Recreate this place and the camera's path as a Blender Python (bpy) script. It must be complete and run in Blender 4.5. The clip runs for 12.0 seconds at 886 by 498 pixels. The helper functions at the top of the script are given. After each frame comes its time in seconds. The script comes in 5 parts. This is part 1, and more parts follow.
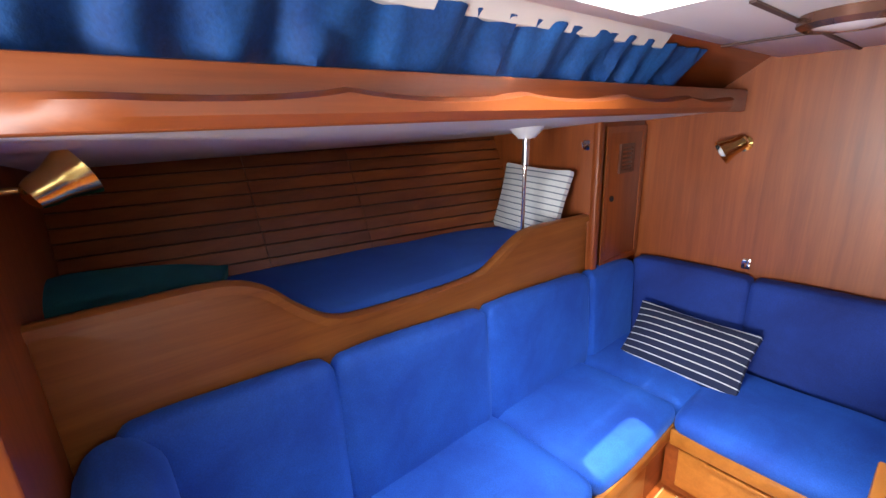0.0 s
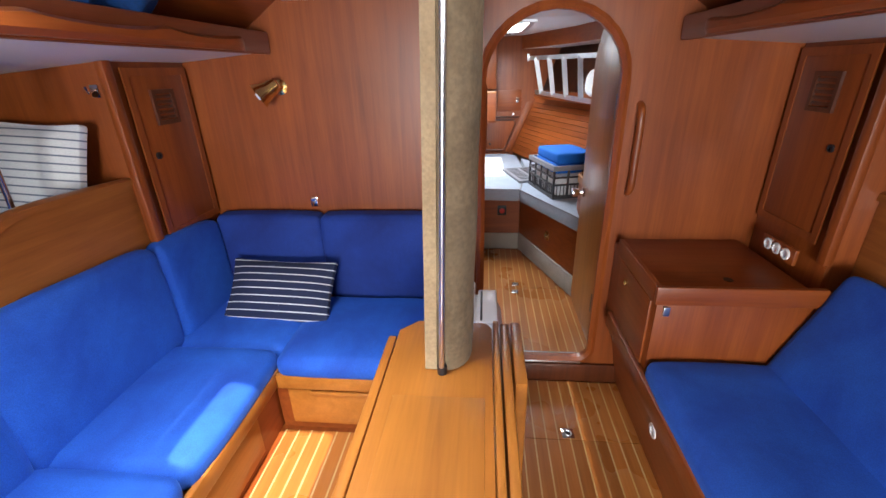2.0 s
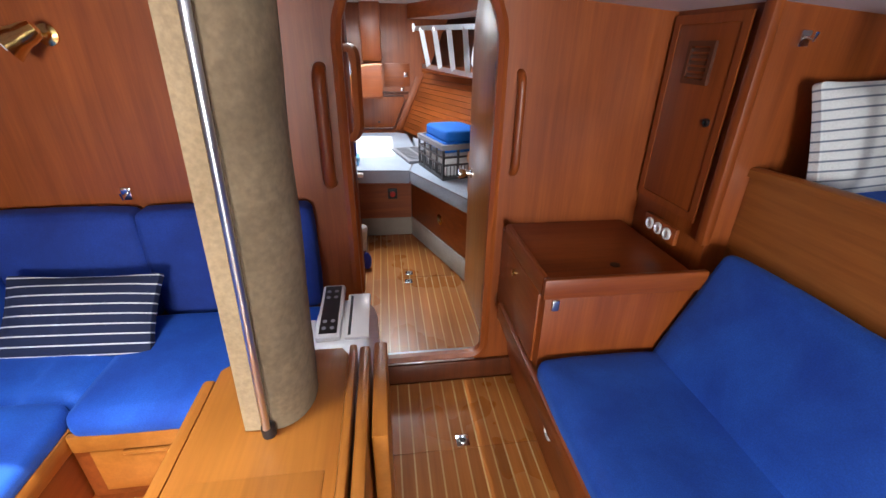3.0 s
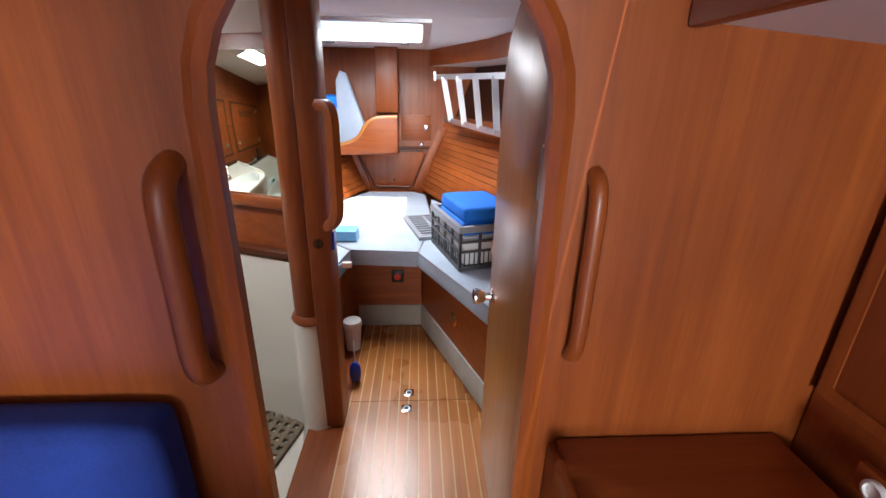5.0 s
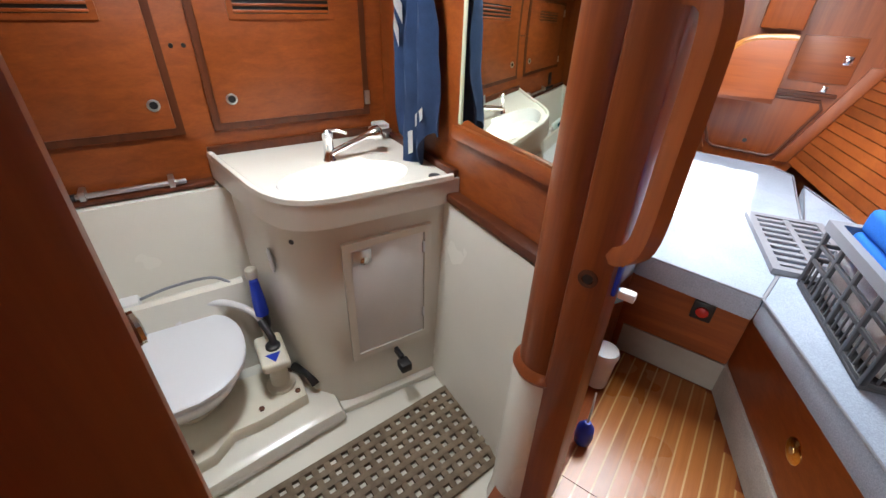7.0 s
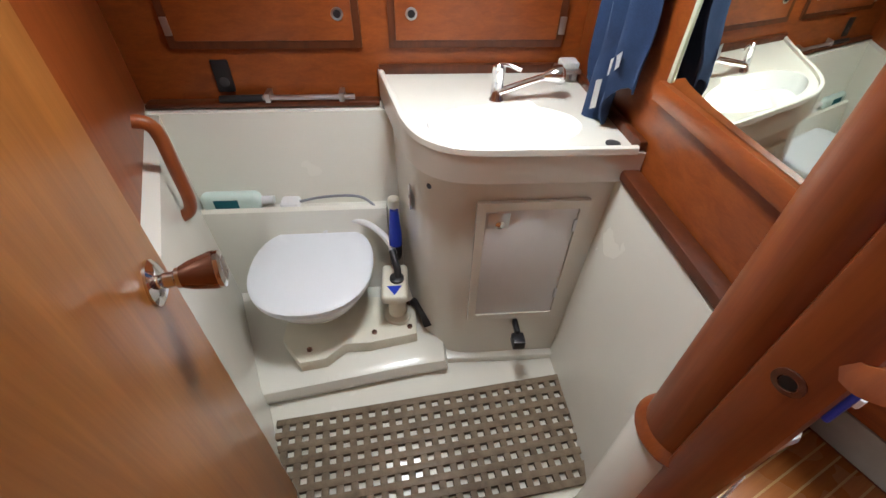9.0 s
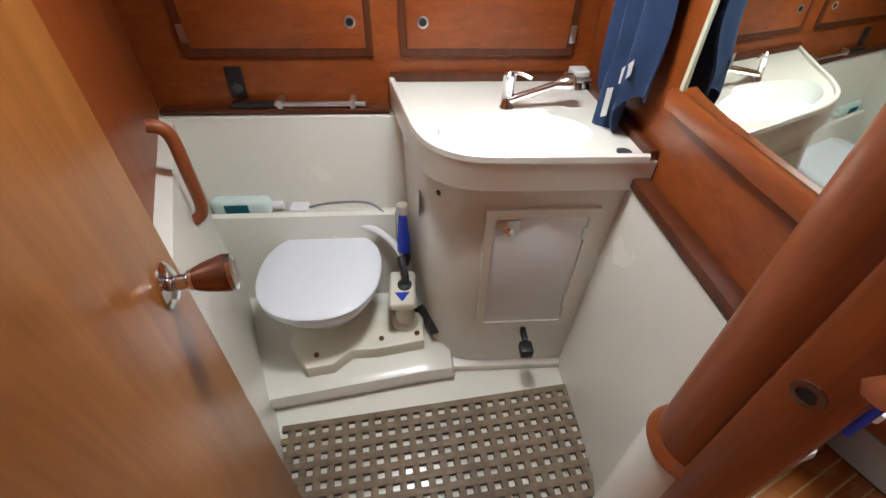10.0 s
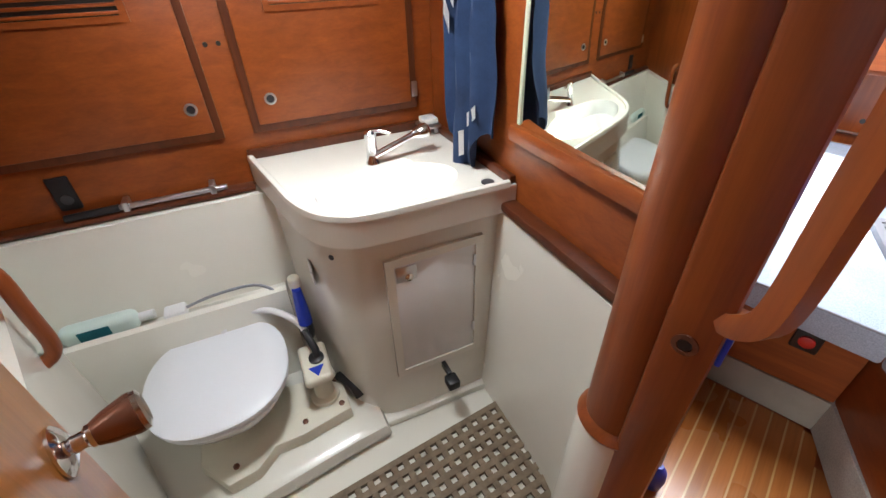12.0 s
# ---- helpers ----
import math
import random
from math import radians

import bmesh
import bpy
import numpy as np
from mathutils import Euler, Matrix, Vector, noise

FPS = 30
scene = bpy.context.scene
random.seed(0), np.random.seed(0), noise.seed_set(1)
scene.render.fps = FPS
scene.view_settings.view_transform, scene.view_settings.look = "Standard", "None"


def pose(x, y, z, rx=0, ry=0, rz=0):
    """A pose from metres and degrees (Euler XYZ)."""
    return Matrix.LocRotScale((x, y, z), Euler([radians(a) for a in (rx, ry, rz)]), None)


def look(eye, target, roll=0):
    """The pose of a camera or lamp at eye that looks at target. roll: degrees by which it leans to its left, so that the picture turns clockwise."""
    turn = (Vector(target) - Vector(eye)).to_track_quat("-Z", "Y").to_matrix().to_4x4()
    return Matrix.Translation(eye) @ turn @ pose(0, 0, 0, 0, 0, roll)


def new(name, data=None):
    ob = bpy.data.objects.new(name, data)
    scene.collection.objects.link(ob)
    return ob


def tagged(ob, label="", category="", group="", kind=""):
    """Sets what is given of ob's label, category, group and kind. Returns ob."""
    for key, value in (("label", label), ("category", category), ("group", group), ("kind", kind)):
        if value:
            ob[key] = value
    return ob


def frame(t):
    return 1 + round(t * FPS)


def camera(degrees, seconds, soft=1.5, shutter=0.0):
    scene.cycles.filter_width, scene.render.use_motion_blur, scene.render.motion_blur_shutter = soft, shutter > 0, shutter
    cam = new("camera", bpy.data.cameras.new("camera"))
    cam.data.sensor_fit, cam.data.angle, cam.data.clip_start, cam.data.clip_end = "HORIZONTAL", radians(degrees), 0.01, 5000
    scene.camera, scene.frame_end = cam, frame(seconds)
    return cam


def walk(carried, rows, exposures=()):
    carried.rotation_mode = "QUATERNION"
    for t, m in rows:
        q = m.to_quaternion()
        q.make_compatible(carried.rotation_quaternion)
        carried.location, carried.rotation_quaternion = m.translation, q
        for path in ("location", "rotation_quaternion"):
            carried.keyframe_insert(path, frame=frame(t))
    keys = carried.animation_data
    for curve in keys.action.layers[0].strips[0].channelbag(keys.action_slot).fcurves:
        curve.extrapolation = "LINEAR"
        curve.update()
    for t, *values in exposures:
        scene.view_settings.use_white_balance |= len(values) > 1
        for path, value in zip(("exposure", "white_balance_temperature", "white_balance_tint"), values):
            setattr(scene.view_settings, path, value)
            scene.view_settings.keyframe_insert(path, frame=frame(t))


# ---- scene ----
cam = camera(93.0, 12.0)

PATH = [
    (0, (0.267, 1.176, 1.546), (-1.23, 2.378, 0.986), -2.5),
    (0.5, (0.254, 1.175, 1.552), (-1.311, 2.29, 0.999), -2.5),
    (1, (0.284, 1.191, 1.539), (-1.121, 2.476, 0.927), -3.2),
    (1.5, (0.408, 1.283, 1.504), (-0.469, 2.932, 0.789), -3.2),
    (2, (0.533, 1.411, 1.481), (0.343, 3.24, 0.694), -1.7),
    (2.5, (0.582, 1.536, 1.458), (0.816, 3.343, 0.633), 0.0),
    (3, (0.66, 1.672, 1.417), (0.908, 3.455, 0.545), 0.8),
    (3.5, (0.785, 1.846, 1.367), (0.947, 3.638, 0.493), 2.0),
    (3.7, (0.823, 1.908, 1.361), (0.972, 3.702, 0.492), 1.7),
    (5.3, (0.841, 2.67, 1.469), (0.932, 4.544, 0.777), 1.2),
    (5.5, (0.84, 2.773, 1.462), (0.837, 4.637, 0.738), 1.5),
    (6, (0.775, 2.994, 1.44), (0.495, 4.807, 0.643), 2.4),
    (6.5, (0.671, 3.248, 1.426), (0.046, 4.908, 0.502), 2.5),
    (7, (0.606, 3.354, 1.39), (-0.378, 4.741, 0.337), 2.1),
    (7.5, (0.503, 3.527, 1.359), (-0.778, 4.508, 0.176), 1.0),
    (9.5, (0.485, 3.578, 1.381), (-0.843, 4.258, 0.05), 1.3),
    (10, (0.482, 3.569, 1.373), (-0.869, 4.248, 0.064), 1.4),
    (10.5, (0.47, 3.567, 1.382), (-0.89, 4.321, 0.124), 1.6),
    (11, (0.46, 3.564, 1.415), (-0.884, 4.437, 0.219), 0.8),
    (11.5, (0.459, 3.544, 1.442), (-0.823, 4.564, 0.295), -0.4),
    (12, (0.468, 3.52, 1.42), (-0.656, 4.703, 0.264), -1.7),
]
walk(cam, [(t, look(eye, target, roll)) for t, eye, target, roll in PATH],
     exposures=((0, 1.05), (1.5, 1.0), (2.5, 0.95), (3.7, 1.15), (5.3, 1.3), (6.0, 1.5), (7.0, 1.3), (7.7, 1.38), (12, 1.38)))

# ---- world, sun, large lights ----
SUN_DIR = Vector((-0.13, 0.42, -1.25)).normalized()
sun_elev = math.asin(-SUN_DIR.z)
sun_azim = math.atan2(-SUN_DIR.x, -SUN_DIR.y)
world = bpy.data.worlds.new("sky")
scene.world = world
world.use_nodes = True
wn = world.node_tree
sky = wn.nodes.new("ShaderNodeTexSky")
sky.sky_type, sky.sun_disc = "NISHITA", False
sky.sun_elevation, sky.sun_rotation = sun_elev, sun_azim
wn.links.new(sky.outputs[0], wn.nodes["Background"].inputs[0])
wn.nodes["Background"].inputs[1].default_value = 0.15
sun = new("sun", bpy.data.lights.new("sun", "SUN"))
sun.data.energy, sun.data.angle, sun.data.color = 5.0, radians(0.6), (1.0, 0.95, 0.87)
sun.matrix_world = look((0, 0, 8), Vector((0, 0, 8)) + SUN_DIR)


def sky_panel(name, eye, target, w, h, watts, colour=(0.93, 0.97, 1.0)):
    """An area lamp for sky light in or above an opening, or as added fill."""
    lamp = new(name, bpy.data.lights.new(name, "AREA"))
    lamp.data.shape, lamp.data.size, lamp.data.size_y = "RECTANGLE", w, h
    lamp.data.energy, lamp.data.color = watts, colour
    lamp.matrix_world = look(eye, target)
    return lamp


sky_panel("saloon_hatch_light", (-0.02, 1.80, 2.15), (-0.02, 1.875, 0), 0.5, 0.5, 42)
# added fill for daylight from an unseen companionway; no opening is modelled aft
sky_panel("aft_fill_light", (0.46, -0.9, 1.18), (0.30, 1.6, 0.85), 0.8, 0.75, 62)
sky_panel("head_hatch_light", (-0.42, 4.01, 1.87), (-0.42, 4.01, 0), 0.27, 0.30, 9.5)
sky_panel("forward_hatch_light", (0.47, 5.45, 1.9), (0.47, 5.45, 0), 0.7, 0.9, 24)
sky_panel("starboard_window_light", (1.30, 1.35, 1.69), (-1.2, 1.7, 1.15), 1.9, 0.07, 2.5)

# ---- materials ----
def mat(name, build):
    m = bpy.data.materials.new(name)
    m.use_nodes = True
    nt = m.node_tree
    build(nt, nt.nodes["Principled BSDF"])
    return m


def node(nt, kind, **kw):
    n = nt.nodes.new(kind)
    for k, v in kw.items():
        n.inputs[k.replace("_", " ")].default_value = v
    return n


def coords(nt, scale=(1, 1, 1), rot=(0, 0, 0)):
    c, mp = nt.nodes.new("ShaderNodeTexCoord"), nt.nodes.new("ShaderNodeMapping")
    mp.inputs["Scale"].default_value, mp.inputs["Rotation"].default_value = scale, rot
    nt.links.new(c.outputs["Object"], mp.inputs["Vector"])
    return mp.outputs[0]


def ramp(nt, src, stops):
    r = nt.nodes.new("ShaderNodeValToRGB")
    r.color_ramp.elements[0].position, r.color_ramp.elements[0].color = stops[0][0], (*stops[0][1], 1)
    r.color_ramp.elements[1].position, r.color_ramp.elements[1].color = stops[-1][0], (*stops[-1][1], 1)
    for p, c in stops[1:-1]:
        e = r.color_ramp.elements.new(p)
        e.color = (*c, 1)
    nt.links.new(src, r.inputs[0])
    return r.outputs[0]


def mixc(nt, kind, fac, a, b):
    m = nt.nodes.new("ShaderNodeMix")
    m.data_type, m.blend_type = "RGBA", kind
    for sock, val in ((m.inputs[0], fac), (m.inputs[6], a), (m.inputs[7], b)):
        if hasattr(val, "is_linked"):
            nt.links.new(val, sock)
        else:
            sock.default_value = val if isinstance(val, (int, float)) else (*val, 1)
    return m.outputs[2]


def bump(nt, bs, src, strength, dist=0.002):
    b = node(nt, "ShaderNodeBump", Strength=strength, Distance=dist)
    nt.links.new(src, b.inputs["Height"])
    nt.links.new(b.outputs[0], bs.inputs["Normal"])


def wood(name, dark, light, grain=(30, 30, 1.6), rough=0.38, pieces=0.0):
    """Varnished timber, the grain along the axis with the small scale."""
    def build(nt, bs):
        v = coords(nt, grain)
        n1 = node(nt, "ShaderNodeTexNoise", Scale=1.0, Detail=7.0, Roughness=0.6, Distortion=0.5)
        nt.links.new(v, n1.inputs["Vector"])
        n2 = node(nt, "ShaderNodeTexNoise", Scale=2.2, Detail=3.0)
        nt.links.new(coords(nt), n2.inputs["Vector"])
        n3 = node(nt, "ShaderNodeTexNoise", Scale=6.0, Detail=2.0)
        nt.links.new(v, n3.inputs["Vector"])
        base = ramp(nt, n1.outputs[0], [(0.25, dark), (0.75, light)])
        fine = ramp(nt, n3.outputs[0], [(0.35, (0.80, 0.78, 0.76)), (0.65, (1, 1, 1))])
        c = mixc(nt, "MULTIPLY", 0.45, base, fine)
        big = ramp(nt, n2.outputs[0], [(0.3, (0.78, 0.74, 0.70)), (0.7, (1.12, 1.1, 1.08))])
        c = mixc(nt, "MULTIPLY", 0.8, c, big)
        if pieces:
            oi = nt.nodes.new("ShaderNodeObjectInfo")
            t = ramp(nt, oi.outputs["Random"], [(0.0, (1 - pieces,) * 3), (1.0, (1 + pieces * 0.6,) * 3)])
            c = mixc(nt, "MULTIPLY", 1.0, c, t)
        nt.links.new(c, bs.inputs["Base Color"])
        rr = node(nt, "ShaderNodeMapRange")
        rr.inputs["To Min"].default_value, rr.inputs["To Max"].default_value = rough - 0.07, rough + 0.12
        nt.links.new(n2.outputs[0], rr.inputs["Value"])
        nt.links.new(rr.outputs[0], bs.inputs["Roughness"])
        bs.inputs["Coat Weight"].default_value, bs.inputs["Coat Roughness"].default_value = 0.12, 0.3
        bump(nt, bs, n3.outputs[0], 0.12, 0.001)
    return mat(name, build)


D, L = (0.20, 0.040, 0.007), (0.34, 0.085, 0.015)
M_WOOD = wood("mahogany_upright", D, L)
M_WOODX = wood("mahogany_athwart", D, L, (1.6, 30, 30))
M_WOODY = wood("mahogany_along", D, L, (30, 1.6, 30))
M_TABLE = wood("teak_table", (0.36, 0.125, 0.020), (0.52, 0.20, 0.036), (24, 1.3, 24), 0.3)
M_HONEY = wood("honey_mahogany", (0.25, 0.078, 0.015), (0.40, 0.14, 0.03), (30, 1.6, 30), 0.34)
M_DOOR = wood("honey_mahogany_upright", (0.29, 0.10, 0.02), (0.44, 0.175, 0.04), (30, 30, 1.6), 0.3)
M_SLAT = wood("mahogany_slat", (0.20, 0.043, 0.009), (0.36, 0.098, 0.020), (24, 1.5, 24), 0.34, 0.25)
M_PLANK = wood("teak_plank", (0.34, 0.11, 0.021), (0.50, 0.185, 0.042), (28, 1.2, 28), 0.26, 0.16)
M_HOLLY = wood("holly_strip", (0.50, 0.32, 0.13), (0.66, 0.45, 0.2), (28, 1.2, 28), 0.3)
M_DARK = wood("dark_trim", (0.06, 0.014, 0.004), (0.13, 0.032, 0.009))
M_GRATE = wood("weathered_teak", (0.13, 0.095, 0.06), (0.27, 0.21, 0.145), (20, 20, 20), 0.75)


def cloth(name, c1, c2, scale=260, rough=0.85, sheen=0.4, blot=3.0, strength=0.3, tint=None):
    def build(nt, bs):
        n1 = node(nt, "ShaderNodeTexNoise", Scale=blot, Detail=6.0, Roughness=0.6, Distortion=0.25)
        nt.links.new(coords(nt), n1.inputs["Vector"])
        n2 = node(nt, "ShaderNodeTexNoise", Scale=float(scale), Detail=2.0)
        nt.links.new(coords(nt), n2.inputs["Vector"])
        c = ramp(nt, n1.outputs[0], [(0.32, c1), (0.68, c2)])
        f = ramp(nt, n2.outputs[0], [(0.3, (0.72, 0.72, 0.72)), (0.7, (1.15, 1.15, 1.15))])
        nt.links.new(mixc(nt, "MULTIPLY", 0.7, c, f), bs.inputs["Base Color"])
        bs.inputs["Roughness"].default_value = rough
        bs.inputs["Sheen Weight"].default_value, bs.inputs["Sheen Roughness"].default_value = sheen, 0.4
        bs.inputs["Sheen Tint"].default_value = (*(tint or c2), 1)
        bump(nt, bs, n2.outputs[0], strength, 0.001)
    return mat(name, build)


M_VELVET = cloth("blue_velvet", (0.003, 0.048, 0.34), (0.012, 0.108, 0.55), 300, 0.8, 0.5, 4.0, 0.25, (0.1, 0.3, 1.0))
# the same blue velvet, darkened: shade of the nap put into the colour
M_VELVET_SHADED = cloth("blue_velvet_shaded", (0.003, 0.018, 0.15), (0.008, 0.040, 0.26), 300, 0.85, 0.2, 3.5, 0.25, (0.05, 0.15, 0.6))
M_SHEET = cloth("blue_cotton", (0.018, 0.10, 0.50), (0.032, 0.15, 0.64), 500, 0.9, 0.2, 2.5, 0.2)
M_CURTAIN = cloth("curtain_blue", (0.001, 0.034, 0.16), (0.004, 0.075, 0.27), 160, 0.75, 0.5, 9.0, 0.6)
M_TEAL = cloth("teal_cotton", (0.004, 0.09, 0.12), (0.008, 0.15, 0.18), 300)
M_GREYBLUE = cloth("pale_grey_canvas", (0.30, 0.36, 0.45), (0.40, 0.46, 0.55), 260, 0.9, 0.2)
M_BRIGHTBLUE = cloth("bright_blue_canvas", (0.0, 0.12, 0.55), (0.005, 0.17, 0.68), 350, 0.85, 0.2)
M_SUEDE = cloth("brown_suede", (0.10, 0.068, 0.036), (0.19, 0.135, 0.078), 90, 0.9, 0.35, 8.0, 0.5)
M_TOWEL = cloth("navy_towel", (0.008, 0.022, 0.065), (0.016, 0.042, 0.11), 420, 0.95, 0.5, 6.0, 0.9)
M_WHITECLOTH = cloth("white_cloth", (0.6, 0.61, 0.62), (0.75, 0.76, 0.76), 300, 0.9, 0.2)
M_NAVY = cloth("navy_cotton", (0.012, 0.02, 0.06), (0.02, 0.032, 0.085), 400)
M_REDCLOTH = cloth("red_cloth", (0.40, 0.01, 0.03), (0.55, 0.02, 0.05), 300)
M_CARPET = cloth("grey_carpet", (0.38, 0.37, 0.33), (0.50, 0.49, 0.45), 200, 0.95, 0.1, 5, 0.8)
M_ROPE = cloth("white_rope", (0.55, 0.55, 0.52), (0.72, 0.72, 0.7), 300)


def paint(name, c, rough=0.4, blot=2.0, amount=0.08, metal=0.0, bumps=0.05, coat=0.0):
    def build(nt, bs):
        n1 = node(nt, "ShaderNodeTexNoise", Scale=blot, Detail=6.0)
        nt.links.new(coords(nt), n1.inputs["Vector"])
        lo, hi = tuple(x * (1 - amount) for x in c), tuple(min(1, x * (1 + amount * 0.6)) for x in c)
        nt.links.new(ramp(nt, n1.outputs[0], [(0.3, lo), (0.7, hi)]), bs.inputs["Base Color"])
        rr = node(nt, "ShaderNodeMapRange")
        rr.inputs["To Min"].default_value, rr.inputs["To Max"].default_value = max(0.02, rough * 0.8), min(1, rough * 1.25)
        nt.links.new(n1.outputs[0], rr.inputs["Value"])
        nt.links.new(rr.outputs[0], bs.inputs["Roughness"])
        bs.inputs["Metallic"].default_value, bs.inputs["Coat Weight"].default_value = metal, coat
        n2 = node(nt, "ShaderNodeTexNoise", Scale=blot * 30, Detail=2.0)
        nt.links.new(coords(nt), n2.inputs["Vector"])
        bump(nt, bs, n2.outputs[0], bumps, 0.001)
    return mat(name, build)


M_LINER = paint("cream_gelcoat", (0.76, 0.74, 0.66), 0.25, 1.8, 0.05, 0, 0.03, 0.3)
M_CEIL = paint("white_vinyl", (0.72, 0.70, 0.68), 0.5, 2.0, 0.05, 0, 0.25)
M_PORCELAIN = paint("white_porcelain", (0.80, 0.81, 0.82), 0.14, 2.0, 0.02, 0, 0.0, 0.5)
M_SEATLID = paint("white_enamel_lid", (0.74, 0.76, 0.80), 0.3, 2.0, 0.03)
M_IVORY = paint("ivory_plastic", (0.72, 0.68, 0.56), 0.4, 6.0, 0.1)
M_WHITEPL = paint("white_plastic", (0.74, 0.74, 0.74), 0.35, 3.0, 0.04)
M_GREYPL = paint("grey_plastic", (0.23, 0.24, 0.27), 0.5, 4.0, 0.08)
M_DARKPL = paint("dark_grey_plastic", (0.05, 0.05, 0.055), 0.45, 4.0, 0.1)
# black plastic parts; also the painted shade behind the locker louvres
M_BLACK = paint("black_plastic_and_shade", (0.012, 0.012, 0.014), 0.4, 4.0, 0.1)
M_BLUEPL = paint("blue_plastic", (0.01, 0.04, 0.42), 0.35, 4.0, 0.1)
M_CYAN = paint("pale_blue_plastic", (0.18, 0.50, 0.80), 0.25, 4.0, 0.1)
M_REDPL = paint("red_plastic", (0.5, 0.02, 0.015), 0.4, 4.0, 0.1)
M_CHROME = paint("chrome", (0.80, 0.81, 0.83), 0.1, 6.0, 0.05, 1.0, 0.02)
M_STEEL = paint("brushed_steel", (0.62, 0.63, 0.65), 0.3, 9.0, 0.12, 1.0, 0.1)
M_ALU = paint("aluminium", (0.72, 0.74, 0.77), 0.34, 7.0, 0.1, 1.0, 0.1)
M_BRASS = paint("polished_brass", (0.80, 0.56, 0.20), 0.2, 8.0, 0.14, 1.0, 0.03)
M_BRONZE = paint("bronze_knob", (0.26, 0.13, 0.09), 0.22, 8.0, 0.14, 0.7, 0.03)
M_SEAM = paint("dark_seam", (0.10, 0.055, 0.045), 0.7, 9.0, 0.2)
M_RUBBER = paint("grey_rubber", (0.32, 0.29, 0.24), 0.8, 9.0, 0.15)
M_BOTTLE = paint("green_white_bottle", (0.62, 0.74, 0.70), 0.3, 9.0, 0.08)
M_HULL = paint("white_hull_paint", (0.7, 0.7, 0.7), 0.5, 3.0, 0.06)
M_AIRCON = paint("white_appliance", (0.78, 0.77, 0.77), 0.3, 3.0, 0.03)


def mirror_mat(nt, bs):
    bs.inputs["Base Color"].default_value = (0.80, 0.86, 0.78, 1)
    bs.inputs["Metallic"].default_value = 1.0
    n = node(nt, "ShaderNodeTexNoise", Scale=7.0, Detail=5.0)
    nt.links.new(coords(nt), n.inputs["Vector"])
    nt.links.new(ramp(nt, n.outputs[0], [(0.5, (0.015,) * 3), (0.75, (0.12,) * 3)]), bs.inputs["Roughness"])


M_MIRROR = mat("mirror_glass", mirror_mat)


def acrylic_mat(nt, bs):
    bs.inputs["Base Color"].default_value = (0.95, 0.97, 1, 1)
    bs.inputs["Transmission Weight"].default_value, bs.inputs["Roughness"].default_value = 1.0, 0.05
    bs.inputs["IOR"].default_value = 1.1


M_ACRYLIC = mat("hatch_acrylic", acrylic_mat)


def stripes(name, base, line, axis, period, width, c2=None):
    """Woven cloth with thin stripes across the given axis of the object."""
    def build(nt, bs):
        sep = nt.nodes.new("ShaderNodeSeparateXYZ")
        nt.links.new(coords(nt), sep.inputs[0])
        a = nt.nodes.new("ShaderNodeMath")
        a.operation = "MULTIPLY"
        a.inputs[1].default_value = 1 / period
        nt.links.new(sep.outputs[axis], a.inputs[0])
        f = nt.nodes.new("ShaderNodeMath")
        f.operation = "FRACT"
        nt.links.new(a.outputs[0], f.inputs[0])
        lt = nt.nodes.new("ShaderNodeMath")
        lt.operation = "LESS_THAN"
        lt.inputs[1].default_value = width
        nt.links.new(f.outputs[0], lt.inputs[0])
        n2 = node(nt, "ShaderNodeTexNoise", Scale=350.0, Detail=2.0)
        nt.links.new(coords(nt), n2.inputs["Vector"])
        c = mixc(nt, "MIX", lt.outputs[0], base, line)
        g = ramp(nt, n2.outputs[0], [(0.3, (0.75,) * 3), (0.7, (1.1,) * 3)])
        nt.links.new(mixc(nt, "MULTIPLY", 0.7, c, g), bs.inputs["Base Color"])
        bs.inputs["Roughness"].default_value = 0.9
        bump(nt, bs, n2.outputs[0], 0.3, 0.001)
    return mat(name, build)


M_STRIPE_W = stripes("white_grey_stripes", (0.70, 0.71, 0.70), (0.17, 0.2, 0.25), 2, 0.026, 0.2)
M_STRIPE_N = stripes("navy_white_stripes", (0.010, 0.016, 0.05), (0.6, 0.6, 0.62), 1, 0.031, 0.14)

# ---- mesh helpers ----
PLACE = {}


def thing(name, at, label, category, group="", kind=""):
    """An empty at the base of a thing that has parts."""
    ob = new(name)
    ob.location = at
    ob.empty_display_size = 0.05
    PLACE[ob] = Matrix.Translation(at)
    return tagged(ob, label, category, group, kind)


def mesh_of(name, bm, material, smooth=True):
    bmesh.ops.recalc_face_normals(bm, faces=bm.faces)
    me = bpy.data.meshes.new(name)
    bm.to_mesh(me)
    bm.free()
    me.materials.append(material)
    if smooth:
        me.polygons.foreach_set("use_smooth", [True] * len(me.polygons))
        me.set_sharp_from_angle(angle=radians(40))
    return me


def part(name, bm, material, parent=None, label="", smooth=True):
    """Links a bmesh, given in world places, as one mesh under a thing or part."""
    m = PLACE[parent] if parent else Matrix()
    bm.transform(m.inverted())
    ob = new(name, mesh_of(name, bm, material, smooth))
    if parent:
        ob.parent = parent
        PLACE[ob] = m
    return tagged(ob, label)


